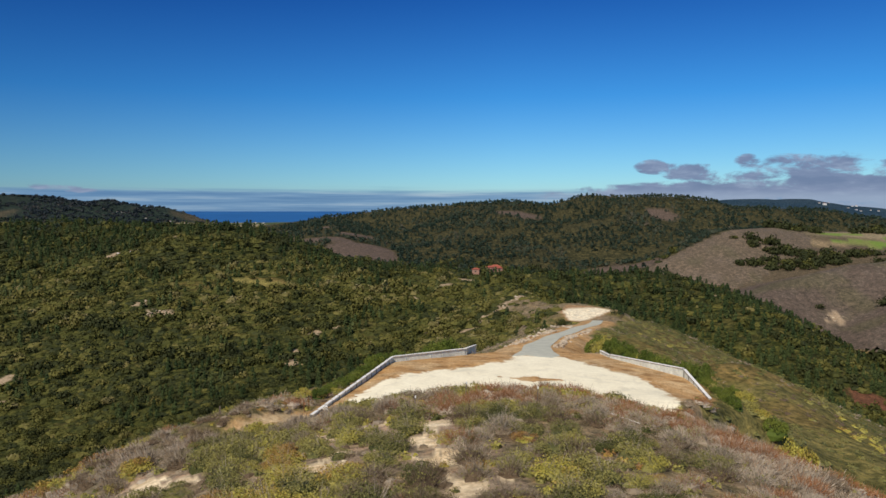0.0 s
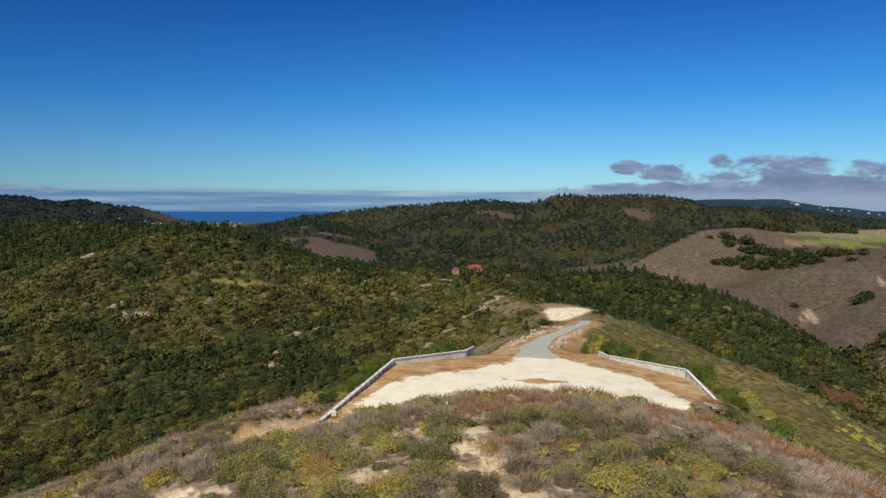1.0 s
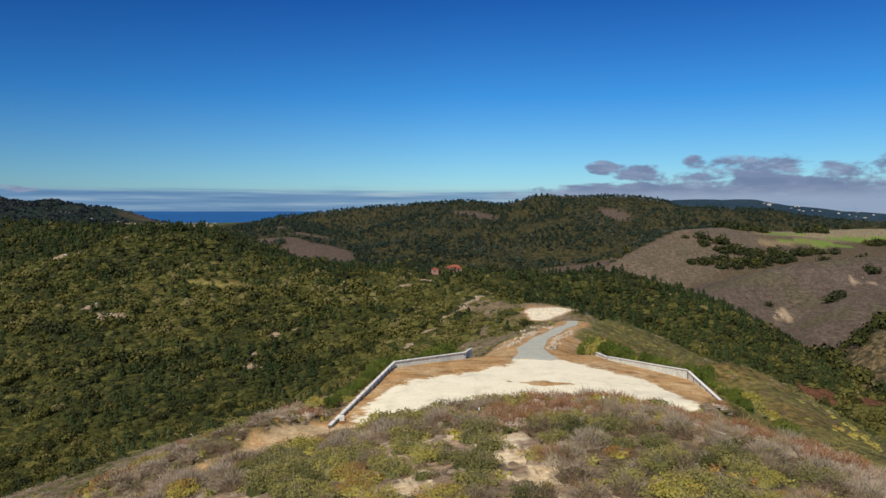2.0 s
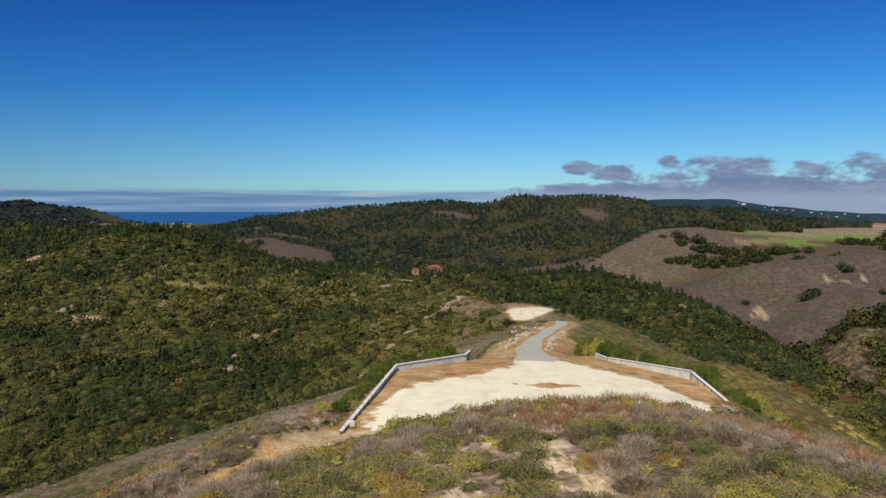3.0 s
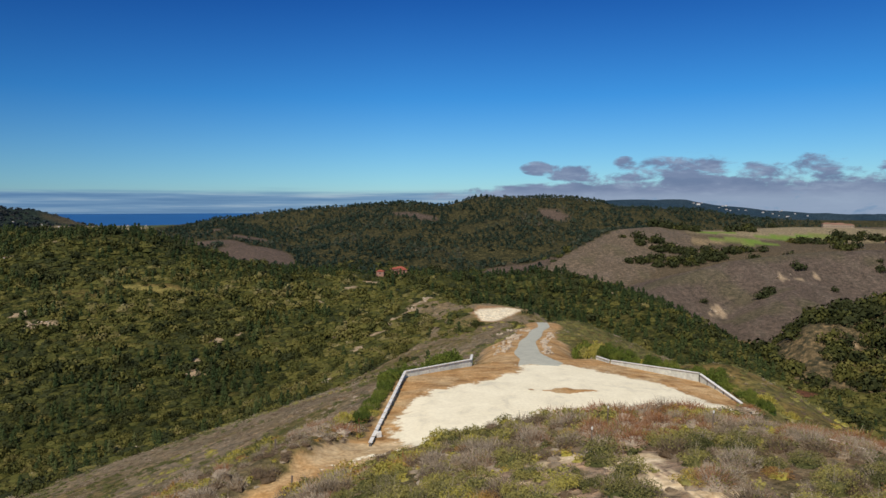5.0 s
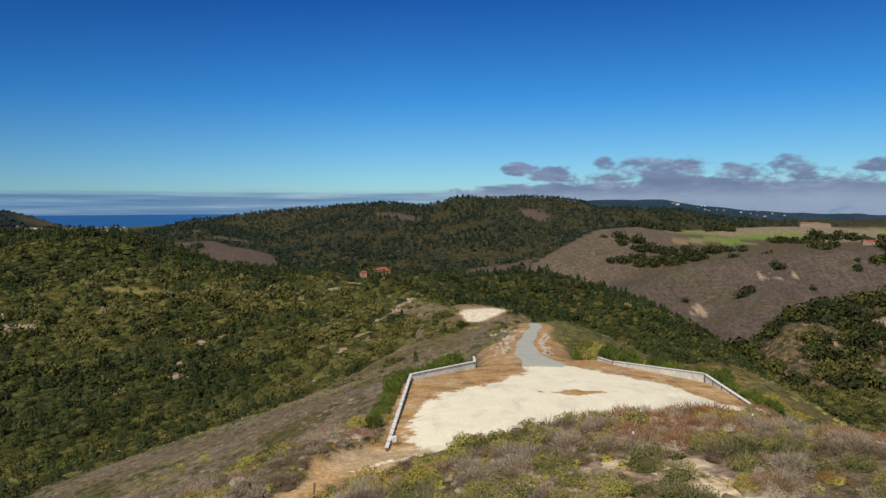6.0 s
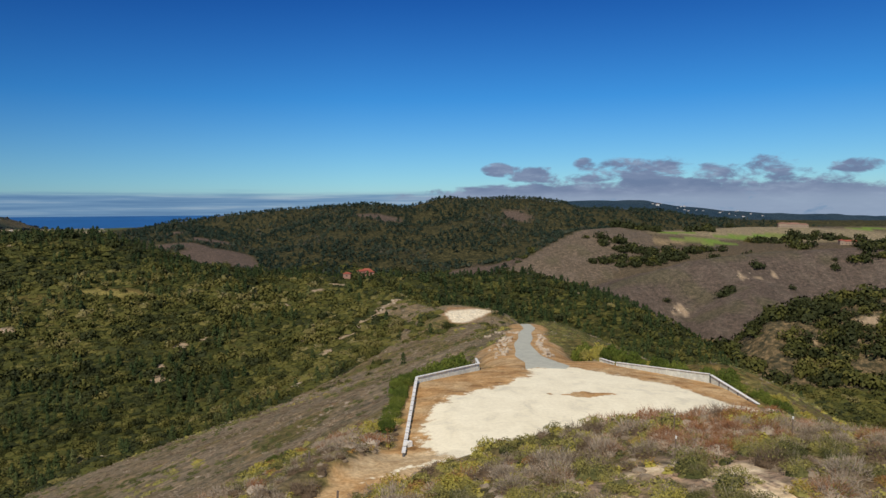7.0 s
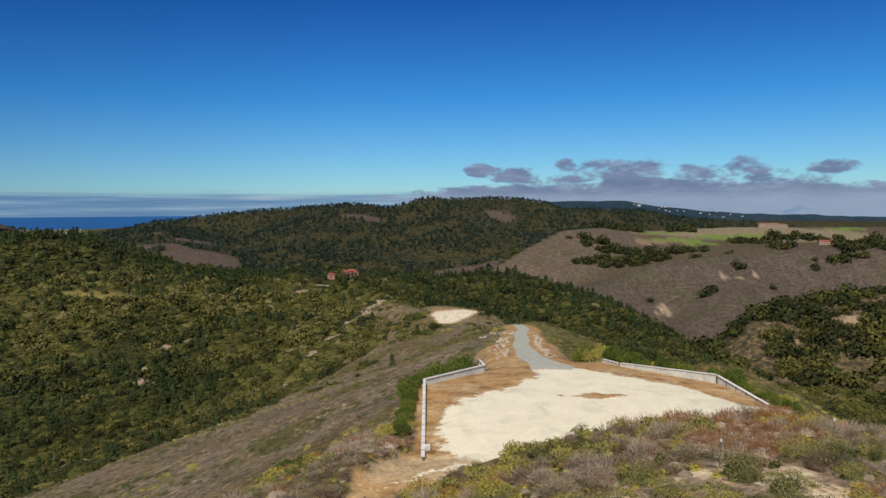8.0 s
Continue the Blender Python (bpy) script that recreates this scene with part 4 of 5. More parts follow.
def build_forest():
    x, y = places(-38, 40, 230, 1450, lambda r: 3.2 + r * 0.0052)
    x2, y2 = places(8, 41, 1450, 2050, lambda r: 11)
    x, y = np.concatenate([x, x2]), np.concatenate([y, y2])
    z, c = known(x, y)
    clump = fbm(x, y, 70, 70)
    p = np.where(c["scrub"] | c["knob"], 0.8 * smooth(0.62, 0.70, fbm(x, y, 34, 71, 3)) * smooth(180, 300, y), 0.97)
    grove = np.zeros(x.shape)
    for i, (cx, cy, rx, ry) in enumerate(GROVES):
        grove = np.maximum(grove, blob(x, y, cx, cy, rx, ry, 20 + i, 0.9))
    p = np.where(c["brown"] | c["links"], 0.006 + 0.55 * grove, p)
    open_slope = np.maximum(blob(x, y, 414, 727, 22, 13, 31, 0.5), blob(x, y, 425, 790, 34, 18, 32, 0.4))
    p = np.where(c["name"] == "oak_hill", 0.6 * smooth(0.36, 0.50, fbm(x, y, 26, 77, 3)) * (1 - open_slope), p)
    p = np.where(c["fair"] | ((np.hypot(x, y) > 1450) & ~(c["links"] | c["brown"])), 0.0, p)
    p *= 1 - np.clip(c["pale"] + c["meadow"] * 0.97 + c["soil"] + c["bare"], 0, 1)
    p = np.where(c["home"] & (np.hypot(x, y) < 430) & (x > 0.05 * y), 0.0, p)
    keep = rng.uniform(0, 1, len(x)) < p
    x, y, z, clump = x[keep], y[keep], z[keep], clump[keep]
    kind = c["name"][keep]
    r = np.hypot(x, y)
    stand = fbm(x, y, 45, 78, 3)
    conifer_share = np.where(np.isin(kind, ["wood_ridge", "wood_spur"]), 0.6, np.where(kind == "left_ridge", 0.9 * smooth(0.52, 0.62, stand + 0.24 * smooth(860, 1050, y)), 0.12 * smooth(0.5, 0.6, stand)))
    conifer_share = conifer_share * 0.58
    conifer_share = np.where((x > 84) & (x < 300) & (y > 540) & (y < 860) & (r < 900), 0.55, conifer_share)
    conifer_share = np.where(np.isin(kind, ["brown_hill", "brown_spur", "brown_toe", "links", "links_front", "oak_hill"]), 0.0, conifer_share)
    con = rng.uniform(0, 1, len(x)) < conifer_share
    dark = np.isin(kind, ["oak_hill", "brown_hill", "brown_spur", "brown_toe", "links", "links_front"])
    base = np.clip(0.36 + 0.9 * (clump - 0.37) + rng.normal(0, 0.21, len(x)) - 0.22 * dark - 0.26 * smooth(800, 1000, y) - 0.16 * smooth(-40, -150, x) * smooth(950, 600, r) - 0.14 * smooth(40, 90, x) * smooth(1150, 1000, r), 0.02, 0.98)
    tall = ~con & (dark | (rng.uniform(0, 1, len(x)) < 0.07 + 0.10 * smooth(-40, -150, x) + 0.34 * smooth(0.45, 0.65, fbm(x, y, 38, 79, 3))))
    # the trees that stand nearest are things of their own
    single = np.zeros(len(x), bool)
    oak_i = np.where(tall & (x > 120) & (r < 800))[0]
    oak_i = oak_i[np.argsort(r[oak_i])][:110]
    pine_i = np.where(con & np.isin(kind, ["wood_ridge", "wood_spur"]))[0]
    pine_i = pine_i[np.argsort(r[pine_i])][:150]
    single[oak_i] = single[pine_i] = True
    for k, i in enumerate(oak_i):
        size = (2.6 + 0.0032 * r[i]) * rng.uniform(0.7, 1.35) * (1.35 if kind[i] == "oak_hill" else 1.0)
        copy_thing(OAKS[k % len(OAKS)], Matrix.Translation((x[i], y[i], z[i] - 0.1)) @ Matrix.Rotation(rng.uniform(0, 6.28), 4, "Z") @ Matrix.Diagonal((size, size, size * rng.uniform(0.85, 1.15), 1)))
    for k, i in enumerate(pine_i):
        size = (7 + 0.0035 * r[i]) * rng.uniform(0.6, 1.25)
        copy_thing(PINES[k % len(PINES)], Matrix.Translation((x[i], y[i], z[i] - 0.2)) @ Matrix.Rotation(rng.uniform(0, 6.28), 4, "Z") @ Matrix.Diagonal((size, size, size, 1)))
    con, tall = con & ~single, tall & ~single
    low = ~con & ~tall & ~single
    for near, lo, hi, n, leaf in ((True, 0, 640, 260, 0.19), (False, 640, 9999, 90, 0.32)):
        m = (r >= lo) & (r < hi) & low
        s = (1.7 + 0.0040 * r[m]) * rng.uniform(0.55, 1.5, m.sum())
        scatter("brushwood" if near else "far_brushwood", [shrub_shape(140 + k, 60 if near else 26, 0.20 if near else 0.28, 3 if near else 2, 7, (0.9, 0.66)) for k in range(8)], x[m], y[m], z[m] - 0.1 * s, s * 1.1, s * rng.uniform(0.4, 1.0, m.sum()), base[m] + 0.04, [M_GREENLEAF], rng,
                "close olive-green chaparral covering the valley slopes", "woodland")
        m = (r >= lo) & (r < hi) & tall
        s = (2.8 + 0.0044 * r[m]) * rng.uniform(0.55, 1.45, m.sum()) * np.where(kind[m] == "oak_hill", 1.5, np.where(dark[m], 1.2, 1))
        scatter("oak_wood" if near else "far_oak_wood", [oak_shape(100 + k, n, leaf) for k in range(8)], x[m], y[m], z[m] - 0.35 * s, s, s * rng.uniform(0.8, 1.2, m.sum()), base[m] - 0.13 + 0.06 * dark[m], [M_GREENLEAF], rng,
                "live oaks with round dark crowns on the slopes", "woodland")
        m = (r >= lo) & (r < hi) & con
        s = (6.0 + 0.0042 * r[m]) * rng.uniform(0.55, 1.3, m.sum())
        scatter("pine_wood" if near else "far_pine_wood", [pine_shape(200 + k, n, leaf * 0.40, 0.30) for k in range(8)], x[m], y[m], z[m] - 0.3, s, s * rng.uniform(0.9, 1.2, m.sum()), base[m], [M_PINELEAF], rng,
                "dark green pines standing over the brush", "woodland")
    # the far hill
    x, y = places(-36, 42, 1350, 2500, lambda r: 4.0 + r * 0.0046)
    z, c = known(x, y)
    p = np.where(c["pine"], smooth(0.28, 0.5, fbm(x, y, 46, 73, 3)), 0.25) * np.where(c["links"] | c["brown"], 0.0, 1) * (1 - np.clip(c["bare"], 0, 0.97))
    keep = rng.uniform(0, 1, len(x)) < p
    x, y, z = x[keep], y[keep], z[keep]
    s = rng.uniform(5, 13, len(x)) * (0.7 + 0.6 * fbm(x, y, 50, 76))
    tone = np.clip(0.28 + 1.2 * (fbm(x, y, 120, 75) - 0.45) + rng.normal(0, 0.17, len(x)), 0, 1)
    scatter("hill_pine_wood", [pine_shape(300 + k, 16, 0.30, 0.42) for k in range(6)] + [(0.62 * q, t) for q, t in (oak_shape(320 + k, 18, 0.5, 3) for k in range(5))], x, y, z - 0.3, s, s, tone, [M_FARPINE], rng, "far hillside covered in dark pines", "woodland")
    # and the hills across the river mouth
    x, y = places(-40, -15, 2700, 3900, lambda r: 20)
    z, c = known(x, y)
    keep = (c["name"] == "valley_hills") & (rng.uniform(0, 1, len(x)) < smooth(0.58, 0.46, fbm(x, y, 260, 50)))
    x, y, z = x[keep], y[keep], z[keep]
    s = rng.uniform(9, 19, len(x))
    scatter("west_hill_wood", [oak_shape(330 + k, 16, 0.7, 4) for k in range(6)], x, y, z - 3, s * 0.6, s * 0.6, rng.uniform(0, 0.8, len(x)), [M_WESTLEAF], rng, "woods on the distant western hills, tinted dark blue with haze", "woodland")
    for k, (tx, ty, size) in enumerate(((-291, 868, 4.2), (-270, 866, 4.6), (-300, 842, 3.6), (-316, 846, 3.2))):
        copy_thing(OAKS[k], Matrix.Translation((tx, ty, ground_z(tx, ty) - 0.3)) @ Matrix.Diagonal((size, size, size * 0.9, 1)))


build_forest()


def build_scrub():
    # the hilltop: large bushes, each of one colour, over low litter
    x, y = places(-62, 46, 24, 84, lambda r: 1.45 + 0.003 * r)
    z, c = known(x, y)
    keep = (c["soil"] < 0.15) & (rng.uniform(0, 1, len(x)) > 0.9 * c["sand"]) & (rng.uniform(0, 1, len(x)) > 0.35 * c["litter"]) & (y > 23) & (x > -34 - 0.25 * y) & (x < 8 + 0.5 * y)
    x, y, z = x[keep], y[keep], z[keep]
    dry = fbm(x, y, 7, 80, 3) + 0.12 * smooth(-2, 10, x) + 0.16 * smooth(-16, -22, x) + rng.normal(0, 0.10, len(x))
    tone = np.clip(0.40 + 1.4 * (fbm(x, y, 5, 81, 2) - 0.5) + rng.normal(0, 0.21, len(x)), 0.02, 0.98)
    tone = np.clip(tone + 0.12 * smooth(-2, -8, x) * smooth(48, 40, y) + np.where(dry > 0.53, 0.16 * smooth(0, 12, x), 0.06 * smooth(14, 4, x)), 0.02, 0.98)
    rusty = (fbm(x, y, 6, 89, 3) > 0.57) & (x > -3) & (rng.uniform(0, 1, len(x)) < 0.8)
    dry, tone = np.where(rusty, 0.7, dry), np.where(rusty, 0.93, tone)
    s = rng.uniform(0.65, 1.3, len(x)) * (0.75 + 0.5 * fbm(x, y, 9, 83))
    tall = s * rng.uniform(0.85, 1.35, len(x))
    tall = np.minimum(tall, 1.5) * np.where(x > 6, 0.9, 1.0)
    near = (y < 50) & (np.abs(x + 2) < 22)
    # the shrubs nearest to the eye are things of their own
    pick = np.where((y < 47) & (np.abs(x + 1) < 15))[0]
    pick = pick[np.argsort(y[pick])][:290]
    for k in pick:
        kinds = DRY_SHRUBS if dry[k] > 0.53 else SHRUBS
        ob = kinds[int(np.clip(tone[k] + rng.normal(0, 0.06), 0, 0.999) * len(kinds))]
        copy_thing(ob, Matrix.Translation((x[k], y[k], z[k] - 0.05)) @ Matrix.Rotation(rng.uniform(0, 6.28), 4, "Z") @ Matrix.Diagonal((s[k] * 1.1, s[k] * 1.1, tall[k], 1)))
    rest = np.ones(len(x), bool)
    rest[pick] = False
    x, y, z, dry, tone, s, tall, near = x[rest], y[rest], z[rest], dry[rest], tone[rest], s[rest], tall[rest], near[rest]
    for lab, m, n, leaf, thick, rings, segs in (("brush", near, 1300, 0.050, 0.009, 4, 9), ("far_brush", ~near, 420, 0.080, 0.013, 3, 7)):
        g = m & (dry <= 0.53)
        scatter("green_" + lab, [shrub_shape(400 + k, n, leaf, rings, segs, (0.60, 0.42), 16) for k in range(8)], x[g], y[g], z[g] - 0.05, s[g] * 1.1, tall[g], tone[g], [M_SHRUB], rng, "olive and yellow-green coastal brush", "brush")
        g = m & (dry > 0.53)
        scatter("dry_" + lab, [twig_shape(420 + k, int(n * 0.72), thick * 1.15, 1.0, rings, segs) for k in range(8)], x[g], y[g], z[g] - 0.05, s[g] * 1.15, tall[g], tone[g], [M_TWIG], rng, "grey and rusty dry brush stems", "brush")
    # low dead stems and seedlings between them
    x, y = places(-62, 46, 24, 80, lambda r: 0.84 + 0.005 * r)
    z, c = known(x, y)
    keep = (c["soil"] < 0.3) & (rng.uniform(0, 1, len(x)) > 0.8 * c["sand"]) & (y > 23) & (x > -34 - 0.25 * y) & (x < 8 + 0.5 * y)
    x, y, z = x[keep], y[keep], z[keep]
    tone = np.clip(0.5 + 1.2 * (fbm(x, y, 4, 86, 3) - 0.5) + rng.normal(0, 0.16, len(x)), 0.02, 0.98)
    s = rng.uniform(0.3, 0.6, len(x))
    g = rng.uniform(0, 1, len(x)) < 0.62
    scatter("dead_stems", [twig_shape(480 + k, 40, 0.018, 1.3, 2, 6) for k in range(8)], x[g], y[g], z[g] - 0.03, s[g] * 1.3, s[g], tone[g], [M_TWIG], rng, "low grey and rusty dead stems between the bushes", "brush")
    g = ~g
    scatter("low_sprigs", [shrub_shape(490 + k, 60, 0.16, 2, 6, (0.5, 0.4)) for k in range(8)], x[g], y[g], z[g] - 0.03, s[g] * 1.2, s[g], tone[g], [M_SHRUB], rng, "low olive sprigs between the bushes", "brush")
    # thinner cover down the flanks
    x, y = places(-48, 34, 70, 700, lambda r: 1.15 + 0.0112 * r)
    z, c = known(x, y)
    keep = (c["scrub"] | c["knob"]) & (c["soil"] < 0.2) & (c["pale"] < 0.4) & (x < 12 + 0.55 * y)
    x, y, z, kn = x[keep], y[keep], z[keep], c["knob"][keep]
    dry = fbm(x, y, 22, 84, 3) + rng.normal(0, 0.1, len(x)) - 0.12 * kn
    tone = np.clip(0.40 + 1.3 * (fbm(x, y, 16, 85, 3) - 0.5) + rng.normal(0, 0.08, len(x)), 0.02, 1)
    leafy = np.clip(0.16 + 0.8 * (fbm(x, y, 24, 87, 3) - 0.5) + 0.5 * smooth(0.62, 0.72, fbm(x, y, 30, 88, 3)) + rng.normal(0, 0.06, len(x)), 0.02, 0.9)
    s = (0.6 + 0.0035 * np.hypot(x, y)) * rng.uniform(0.7, 1.3, len(x))
    g = dry <= 0.42
    scatter("flank_green_brush", [shrub_shape(440 + k, 40, 0.19, 1, 6) for k in range(8)], x[g], y[g], z[g] - 0.1, s[g], s[g] * 0.55, leafy[g], [M_SHRUB], rng, "low olive brush on the ridge flank", "brush")
    g = dry > 0.42
    scatter("flank_dry_brush", [twig_shape(460 + k, 22, 0.05, 1.0, 1, 6) for k in range(8)], x[g], y[g], z[g] - 0.1, s[g] * 1.1, s[g] * 0.5, tone[g], [M_TWIG], rng, "low grey dry brush on the ridge flank", "brush")


build_scrub()

# the patterns that were copied stand among their like
spots = [(-9 + 1.7 * (k % 13), 26 + 1.3 * (k // 13)) for k in range(len(MASTERS))]
for k, ob in enumerate(MASTERS):
    if ob.name.startswith(("live_oak", "pine_tree")):
        x, y, size = (150 + 14 * (k % 10), 640 + 9 * (k % 7), 4.5 if ob.name.startswith("live_oak") else 10)
    else:
        x, y, size = (*spots[k], 0.7)
    ob.matrix_world = Matrix.Translation((x, y, ground_z(x, y) - 0.05)) @ Matrix.Diagonal((size, size, size, 1))


# ---- bushes round the pad ----
def make_green_bush(k):
    green = k < 4
    ob = tagged(new("green_bush" if green else "olive_bush"), "dense bright green bush beside the pad wall" if green else "yellow-olive bush growing beside the drive", "bush", "bushes along the pad walls")
    q, t = shrub_shape(860 + k, 1800, 0.062, 5, 12, (0.72, 0.5), 18)
    blade_part("foliage", q, t + (0.30 + 0.13 * k if green else 0.46 + 0.2 * (k - 4)), M_BUSHLEAF if green else M_SHRUB, ob)
    q, t = twig_shape(870 + k, 60, 0.012, 0.8, 1, 3, 0.0)
    q = q * (0.9, 0.9, 0.6)
    blade_part("twig_frame", q[6:], t[6:] + 0.2, M_TWIG, ob, "grey-brown twigs")
    return ob


def build_bushes():
    rng = np.random.default_rng(5)
    # along a wall from, to; how many, distance from it, height of their tops at either end, share of yellow ones
    runs = [((-17.0, 76), (-12.9, 99.5), 13, 0.3, -0.2, 0.6, 0), ((-12.9, 99.6), (-6, 106.2), 6, 0.5, 0.7, 0.2, 0), ((-6, 106.2), (-2.6, 110.7), 4, 0.6, 1.2, 2.0, 0), ((-11, 116), (-4, 124), 5, 0.0, -0.6, 0.4, 0),
            ((18.8, 120.5), (23, 107.6), 9, 0.4, -0.6, -0.7, 0.15), ((23, 107.6), (27.1, 98.6), 7, 0.4, -0.7, -0.6, 0), ((27.4, 98.6), (28.2, 84), 10, 0.5, -0.6, -1.8, 0.15), ((31, 95), (33, 79), 7, 0.0, -2.2, -3.6, 0.5),
            ((16.4, 131), (18.4, 121), 7, 0.6, -1.6, -0.8, 0.9), ((-29, 84), (-26, 76), 2, 0.0, -3.4, -2.4, 0)]
    first, own, n = [make_green_bush(k) for k in range(6)], {}, 0
    for a, b, count, gap, top0, top1, yellow in runs:
        u, v = b[0] - a[0], b[1] - a[1]
        side = (-1 if a[0] < 0 else 1) / math.hypot(u, v)
        for k in range(count):
            f = (k + 0.5 + rng.uniform(-0.3, 0.3)) / count
            x, y = a[0] + u * f, a[1] + v * f
            nx, ny = side * abs(v), abs(u) * abs(side)
            top = top0 + (top1 - top0) * f + rng.normal(0, 0.35)
            r = min(max(0.6 * (top - ground_z(x + 2.5 * nx, y + 2.5 * ny)), 1.1), 2.9) * rng.uniform(0.9, 1.1)
            x, y = x + (gap + 0.95 * r) * nx, y + (gap + 0.95 * r) * ny
            foot = ground_z(x, y) - 0.1
            high = min(max(top - foot, 1.2), 1.75 * r)
            m = Matrix.Translation((x, y, foot)) @ Matrix.Rotation(rng.uniform(0, 6.28), 4, "Z") @ Matrix.Diagonal((r, r, high / 0.82, 1))
            pick = 4 + n % 2 if rng.uniform() < yellow else n % 4
            if pick not in own:
                own[pick] = m
            else:
                copy_thing(first[pick], m)
            n += 1
    for k, m in own.items():
        first[k].matrix_world = m


build_bushes()


# ---- rocks ----
def rock_mesh(k):
    rng = np.random.default_rng(900 + k)
    bm = bmesh.new()
    bmesh.ops.create_icosphere(bm, subdivisions=1, radius=1)
    sx, sy, sz = rng.uniform(0.7, 1.3), rng.uniform(0.6, 1.0), rng.uniform(0.45, 0.75)
    for v in bm.verts:
        v.co *= rng.uniform(0.75, 1.15)
        v.co.x, v.co.y, v.co.z = v.co.x * sx, v.co.y * sy, round(v.co.z * sz * 2.2) / 2.2 * 0.6 + v.co.z * sz * 0.4
    me = bpy.data.meshes.new("boulder")
    bm.to_mesh(me)
    bm.free()
    me.materials.append(M_ROCK)
    return me


ROCKS = [rock_mesh(k) for k in range(6)]


def put_rock(x, y, size, rng, label, group, flat=1.0, tilt=0.25):
    ob = new("boulder", ROCKS[int(rng.integers(0, 6))])
    ob.matrix_world = Matrix.Translation((x, y, ground_z(x, y) + 0.12 * size)) @ Euler((rng.normal(0, tilt), rng.normal(0, tilt), rng.uniform(0, 6.28))).to_matrix().to_4x4() @ Matrix.Diagonal((size, size, size * flat, 1))
    tagged(ob, label, "rock", group)


def build_rocks():
    rng = np.random.default_rng(6)
    pts = np.array(ROAD)[:, :2]
    for side, y0, y1, count in ((-1, 128, 176, 46), (1, 126, 182, 52)):
        for k in range(count):
            y = y0 + (y1 - y0) * (k + rng.uniform(-0.5, 0.5)) / count
            x = np.interp(y, pts[:, 1], pts[:, 0]) + side * (3.0 + abs(rng.normal(0, 0.9)) * (1.6 if side < 0 else 1.0))
            put_rock(x, y, rng.uniform(0.25, 0.75), rng, "pale broken boulder beside the concrete drive", "boulders along the drive")
    for k in range(10):
        put_rock(rng.uniform(13, 22), rng.uniform(186, 192), rng.uniform(0.4, 0.9), rng, "pale boulder heaped at the bend of the drive", "boulders along the drive")
    for k in range(16):
        f = rng.uniform(0, 1)
        put_rock(-20 + 46 * f + rng.normal(0, 4), 674 + 54 * f + rng.normal(0, 5), rng.uniform(1.2, 3.0), rng, "pale layered rock slab on an eroded bank", "slabs of the eroded bank", 0.5, 0.5)
    for cx, cy, count, size in ((-353, 754, 9, 2.6), (-386, 780, 6, 2.2), (-59, 546, 6, 2.4), (466, 1040, 7, 3.0), (601, 1104, 5, 2.4), (-158, 431, 6, 1.5)):
        for k in range(count):
            put_rock(cx + rng.normal(0, 6), cy + rng.normal(0, 5), size * rng.uniform(0.5, 1.1), rng, "pale rock slab on a bare scar of the slope", "slabs on bare scars", 0.5, 0.5)


build_rocks()


# ---- posts, stakes and a pipe ----
def post_mesh(wide, tall, top=0.0):
    bm = bmesh.new()
    box(bm, -wide / 2, wide / 2, -wide / 2, wide / 2, -0.3, tall, 0.01)
    for v in bm.verts:
        if v.co.z > tall - 0.05 and v.co.x > 0:
            v.co.z -= top
    return bm


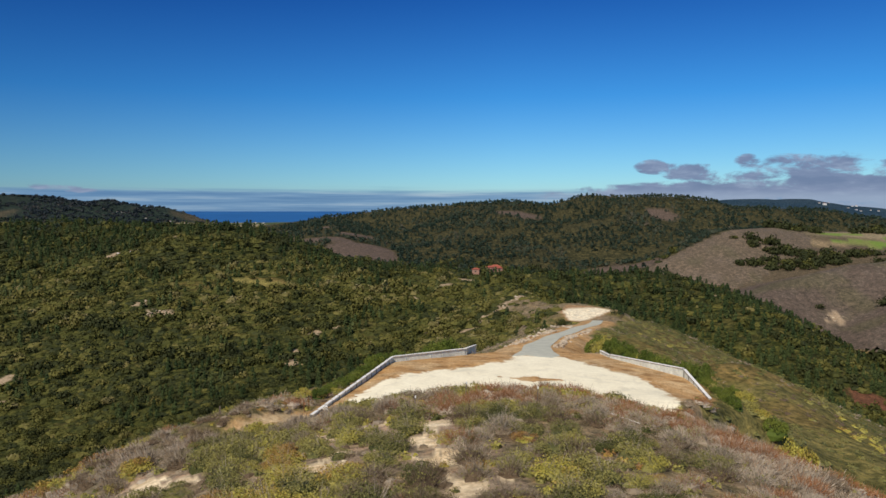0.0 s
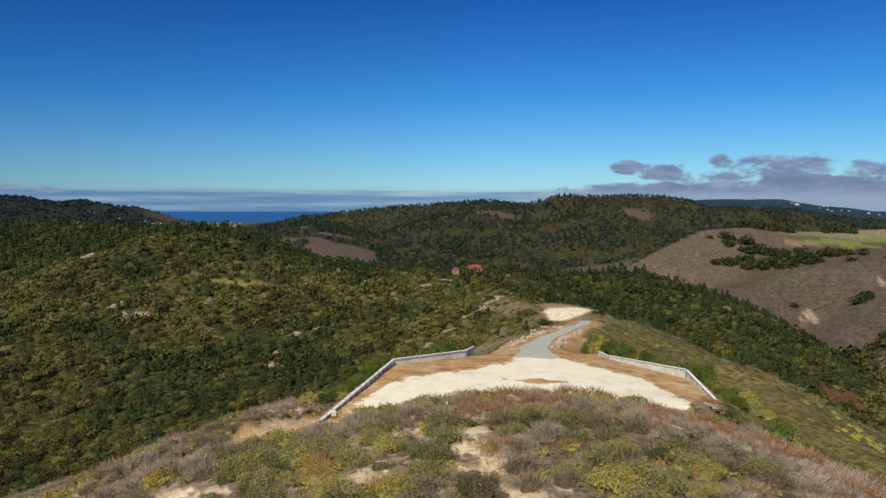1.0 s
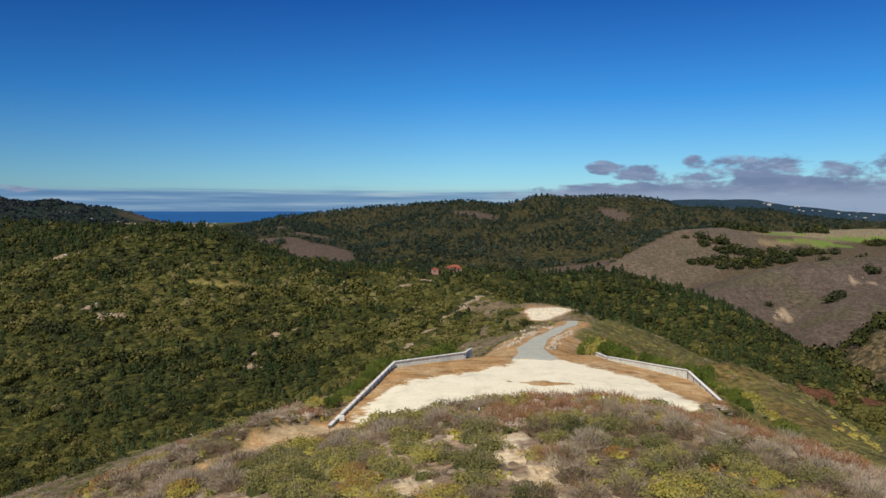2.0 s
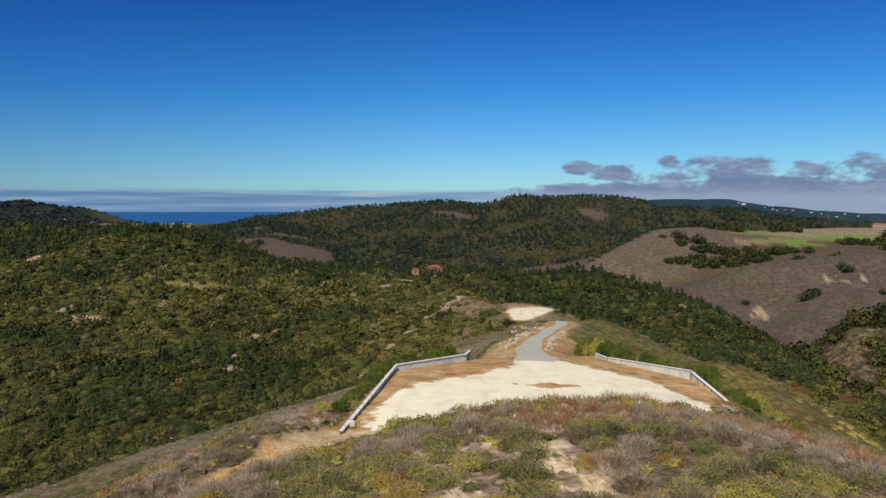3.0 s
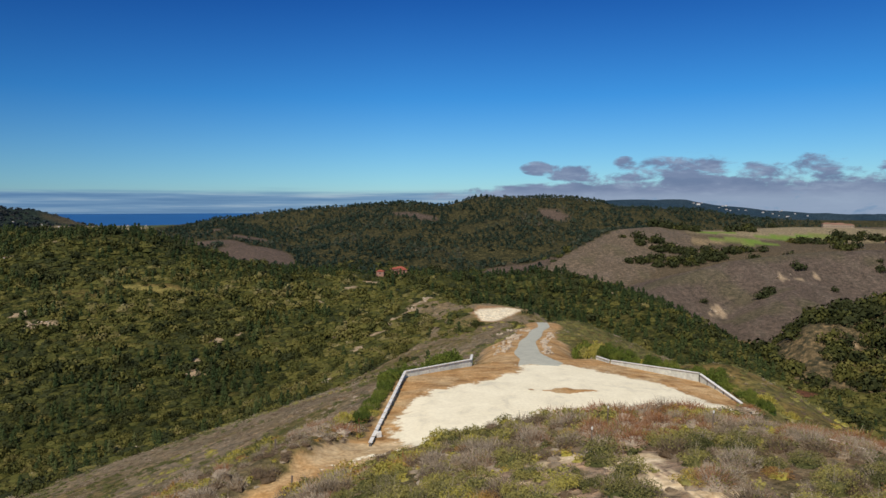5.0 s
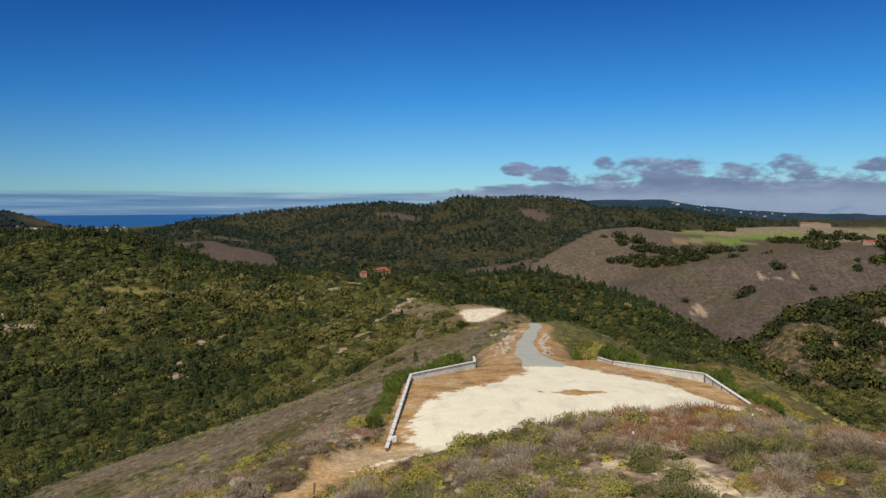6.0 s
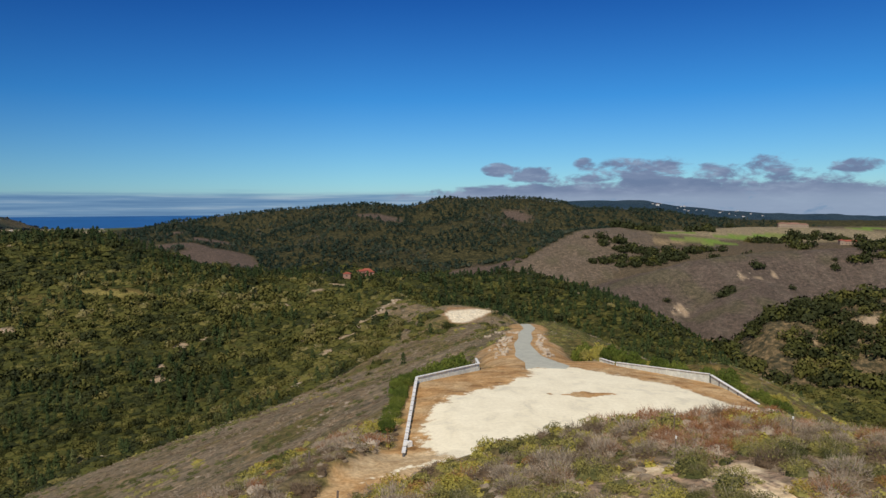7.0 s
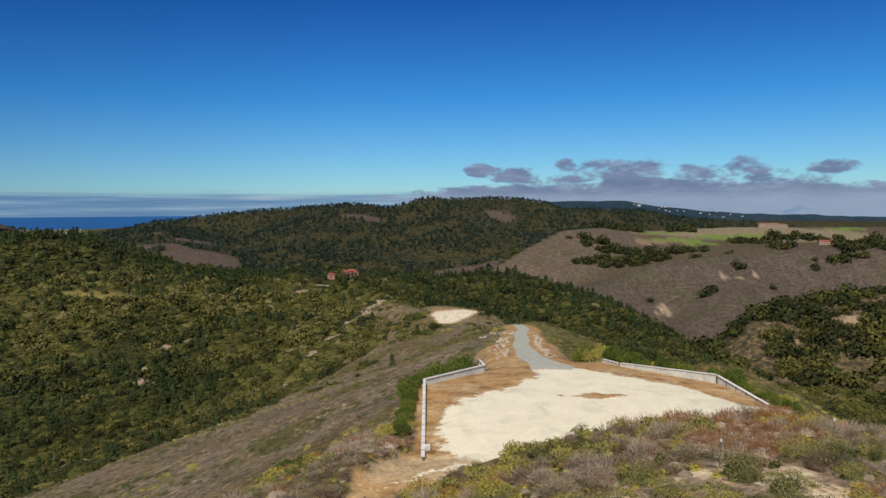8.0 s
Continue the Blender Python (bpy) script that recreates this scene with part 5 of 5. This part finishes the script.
def build_posts():
    for x, y, tall, lean in ((-22.6, 57.9, 1.35, 4), (-27.6, 50.5, 1.2, -5), (-25.0, 66.0, 1.1, 3)):
        ob = part("fence_post", post_mesh(0.13, tall, 0.04), M_WOOD)
        ob.matrix_world = Matrix.Translation((x, y, ground_z(x, y))) @ Euler((radians(lean), radians(lean * 0.6), 0.4)).to_matrix().to_4x4()
        tagged(ob, "weathered grey wooden fence post beside the track", "post", "fence posts")
    for x, y, tall in ((-18.1, 71.4, 1.5), (-17.9, 72.6, 1.3), (-18.0, 74.2, 1.2)):
        ob = part("rusty_stake", post_mesh(0.07, tall), M_RUST)
        ob.matrix_world = Matrix.Translation((x, y, ground_z(x, y))) @ Euler((0.06, -0.08, 0)).to_matrix().to_4x4()
        tagged(ob, "rusty iron stake beside the low wall", "stake", "rusty stakes")
    for x, y, tall in ((-3.6, 43.4, 1.25), (4.2, 44.6, 1.1), (-0.6, 50.0, 1.1)):
        root = tagged(new("survey_stake"), "thin wooden survey stake with a pale tip in the brush", "stake", "survey stakes")
        root.matrix_world = Matrix.Translation((x, y, ground_z(x, y))) @ Euler((0.03, 0.05, 0.3)).to_matrix().to_4x4()
        part("stake", post_mesh(0.06, tall), M_WOOD, root)
        part("tip", box(bmesh.new(), -0.04, 0.04, -0.04, 0.04, tall, tall + 0.16, 0.008), M_CAP, root, "pale painted tip")
    bm = bmesh.new()
    a, b = Vector((8.0, 38.9, ground_z(8.0, 38.9) + 0.55)), Vector((9.5, 38.2, ground_z(9.5, 38.2) + 0.35))
    m = Matrix.Translation((a + b) / 2) @ (b - a).to_track_quat("Z", "Y").to_matrix().to_4x4()
    bmesh.ops.create_cone(bm, cap_ends=False, segments=12, radius1=0.016, radius2=0.016, depth=(b - a).length, matrix=m)
    bmesh.ops.create_cone(bm, cap_ends=False, segments=12, radius1=0.012, radius2=0.012, depth=(b - a).length, matrix=m)
    tagged(part("plastic_pipe", bm, M_CAP), "pale plastic pipe lying across the brush", "pipe")
    bm = box(bmesh.new(), -0.28, 0.28, -0.2, 0.2, -0.1, 0.5, 0.04)
    block = part("concrete_block", bm, M_CAP)
    block.matrix_world = Matrix.Translation((-16.15, 72.2, ground_z(-16.15, 72.2))) @ Matrix.Rotation(0.4, 4, "Z")
    tagged(block, "pale concrete block standing at the end of the wall", "block")


M_RUST = plain_material("rust", (0.17, 0.07, 0.03), 0.9, 4.0, 0.3)
build_posts()


# ---- houses ----
def hip_roof(w, d, z, rise, over=0.6):
    bm = bmesh.new()
    w, d = w / 2 + over, d / 2 + over
    r = max(w - d, 0.2)
    low = [bm.verts.new((x, y, z + h)) for h in (-0.25, 0) for x, y in ((-w, -d), (w, -d), (w, d), (-w, d))]
    top = [bm.verts.new((x, 0, z + rise)) for x in (-r, r)]
    for f in ((3, 2, 1, 0), (0, 1, 5, 4), (1, 2, 6, 5), (2, 3, 7, 6), (3, 0, 4, 7)):
        bm.faces.new([low[i] for i in f])
    for f in ((low[4], low[5], top[1], top[0]), (low[6], low[7], top[0], top[1]), (low[5], low[6], top[1]), (low[7], low[4], top[0])):
        bm.faces.new(f)
    return bm


def build_house(name, label, x, y, turn, wings, walls, tiles, sink=0.5):
    """Wings: (x, y, width, depth, height) in the house's own axes."""
    root = tagged(new(name), label, "house")
    root.matrix_world = Matrix.Translation((x, y, ground_z(x, y) - sink)) @ Matrix.Rotation(radians(turn), 4, "Z")
    for wx, wy, w, d, h in wings:
        shift = Matrix.Translation((wx, wy, 0))
        for ob in (part("wall", box(bmesh.new(), -w / 2, w / 2, -d / 2, d / 2, -4, h, 0.05), walls, root), part("roof", hip_roof(w, d, h, min(w, d) * 0.28), tiles, root)):
            ob.matrix_local = shift
        count = max(1, int(w // 5))
        for k in range(count):
            u = -w / 2 + w * (k + 0.5) / count
            ob = part("window", box(bmesh.new(), u - 0.9, u + 0.9, -d / 2 - 0.06, -d / 2 + 0.1, 1.0, min(2.6, h - 0.4), 0.03), M_PANE, root)
            ob.matrix_local = shift
    return root


M_PANE = plain_material("dark_glass", (0.04, 0.045, 0.05), 0.2, 0.5, 0.1)
M_CLAY = plain_material("clay_wall", (0.36, 0.20, 0.14), 0.85, 0.3, 0.1)
M_TAN = plain_material("tan_wall", (0.36, 0.27, 0.19), 0.85, 0.3, 0.1)
M_PINK = plain_material("faded_tile", (0.27, 0.15, 0.10), 0.85, 0.5, 0.2)
build_house("red_house", "sprawling house with red tile roofs among pines", 2, 921, 8, [(0, 0, 13, 8, 5.5), (-8, -3, 8, 7, 4.8), (4, -7, 7, 6, 4.0)], M_CLAY, M_TILE, -3.0)
build_house("red_house", "low house with a dark red roof among pines", -22, 912, -10, [(0, 0, 9, 6, 4.5)], M_CLAY, M_TILE, -2.5)
build_house("villa", "long low villa with a red roof above brown hills", 1020, 1425, -12, [(0, 0, 38, 10, 6), (-16, -4, 9, 10, 8), (22, 3, 12, 9, 5)], M_TAN, M_TILE, -1.0)

build_house("clubhouse", "long pale clubhouse with a faded tile roof above the fairways", 1088, 1735, -14, [(0, 0, 46, 14, 7), (-22, -3, 20, 12, 8.5), (30, 2, 24, 11, 5.5)], M_TAN, M_PINK, -1.0)


def build_far_houses():
    rng = np.random.default_rng(9)
    first = None
    spots = [(1500 + 22 * k + rng.normal(0, 30), 3400 + rng.normal(0, 110)) for k in range(22)] + [(-1603 + 16 * k, 3045 + rng.normal(0, 10)) for k in range(3)] + [(-1388 + rng.normal(0, 60), 2985 + rng.normal(0, 12)) for k in range(5)] + [(-1075 + 19 * k + rng.normal(0, 3), 3150 + rng.normal(0, 12)) for k in range(5)] + [(-495 + rng.normal(0, 22), 948 + rng.normal(0, 10)) for k in range(2)]
    for x, y in spots:
        if first is None:
            first = build_house("far_house", "distant pale house with a low roof", x, y, 5, [(0, 0, 16, 10, 6)], M_WHITE, M_PINK, 0.0)
            tagged(first, group="distant houses")
        else:
            size = rng.uniform(0.25, 0.6) * (0.6 if y < 1500 else 1.0)
            copy_thing(first, Matrix.Translation((x, y, ground_z(x, y) - 0.3)) @ Matrix.Rotation(rng.uniform(-0.6, 0.6), 4, "Z") @ Matrix.Diagonal((size * 1.2, size, size, 1)))


build_far_houses()
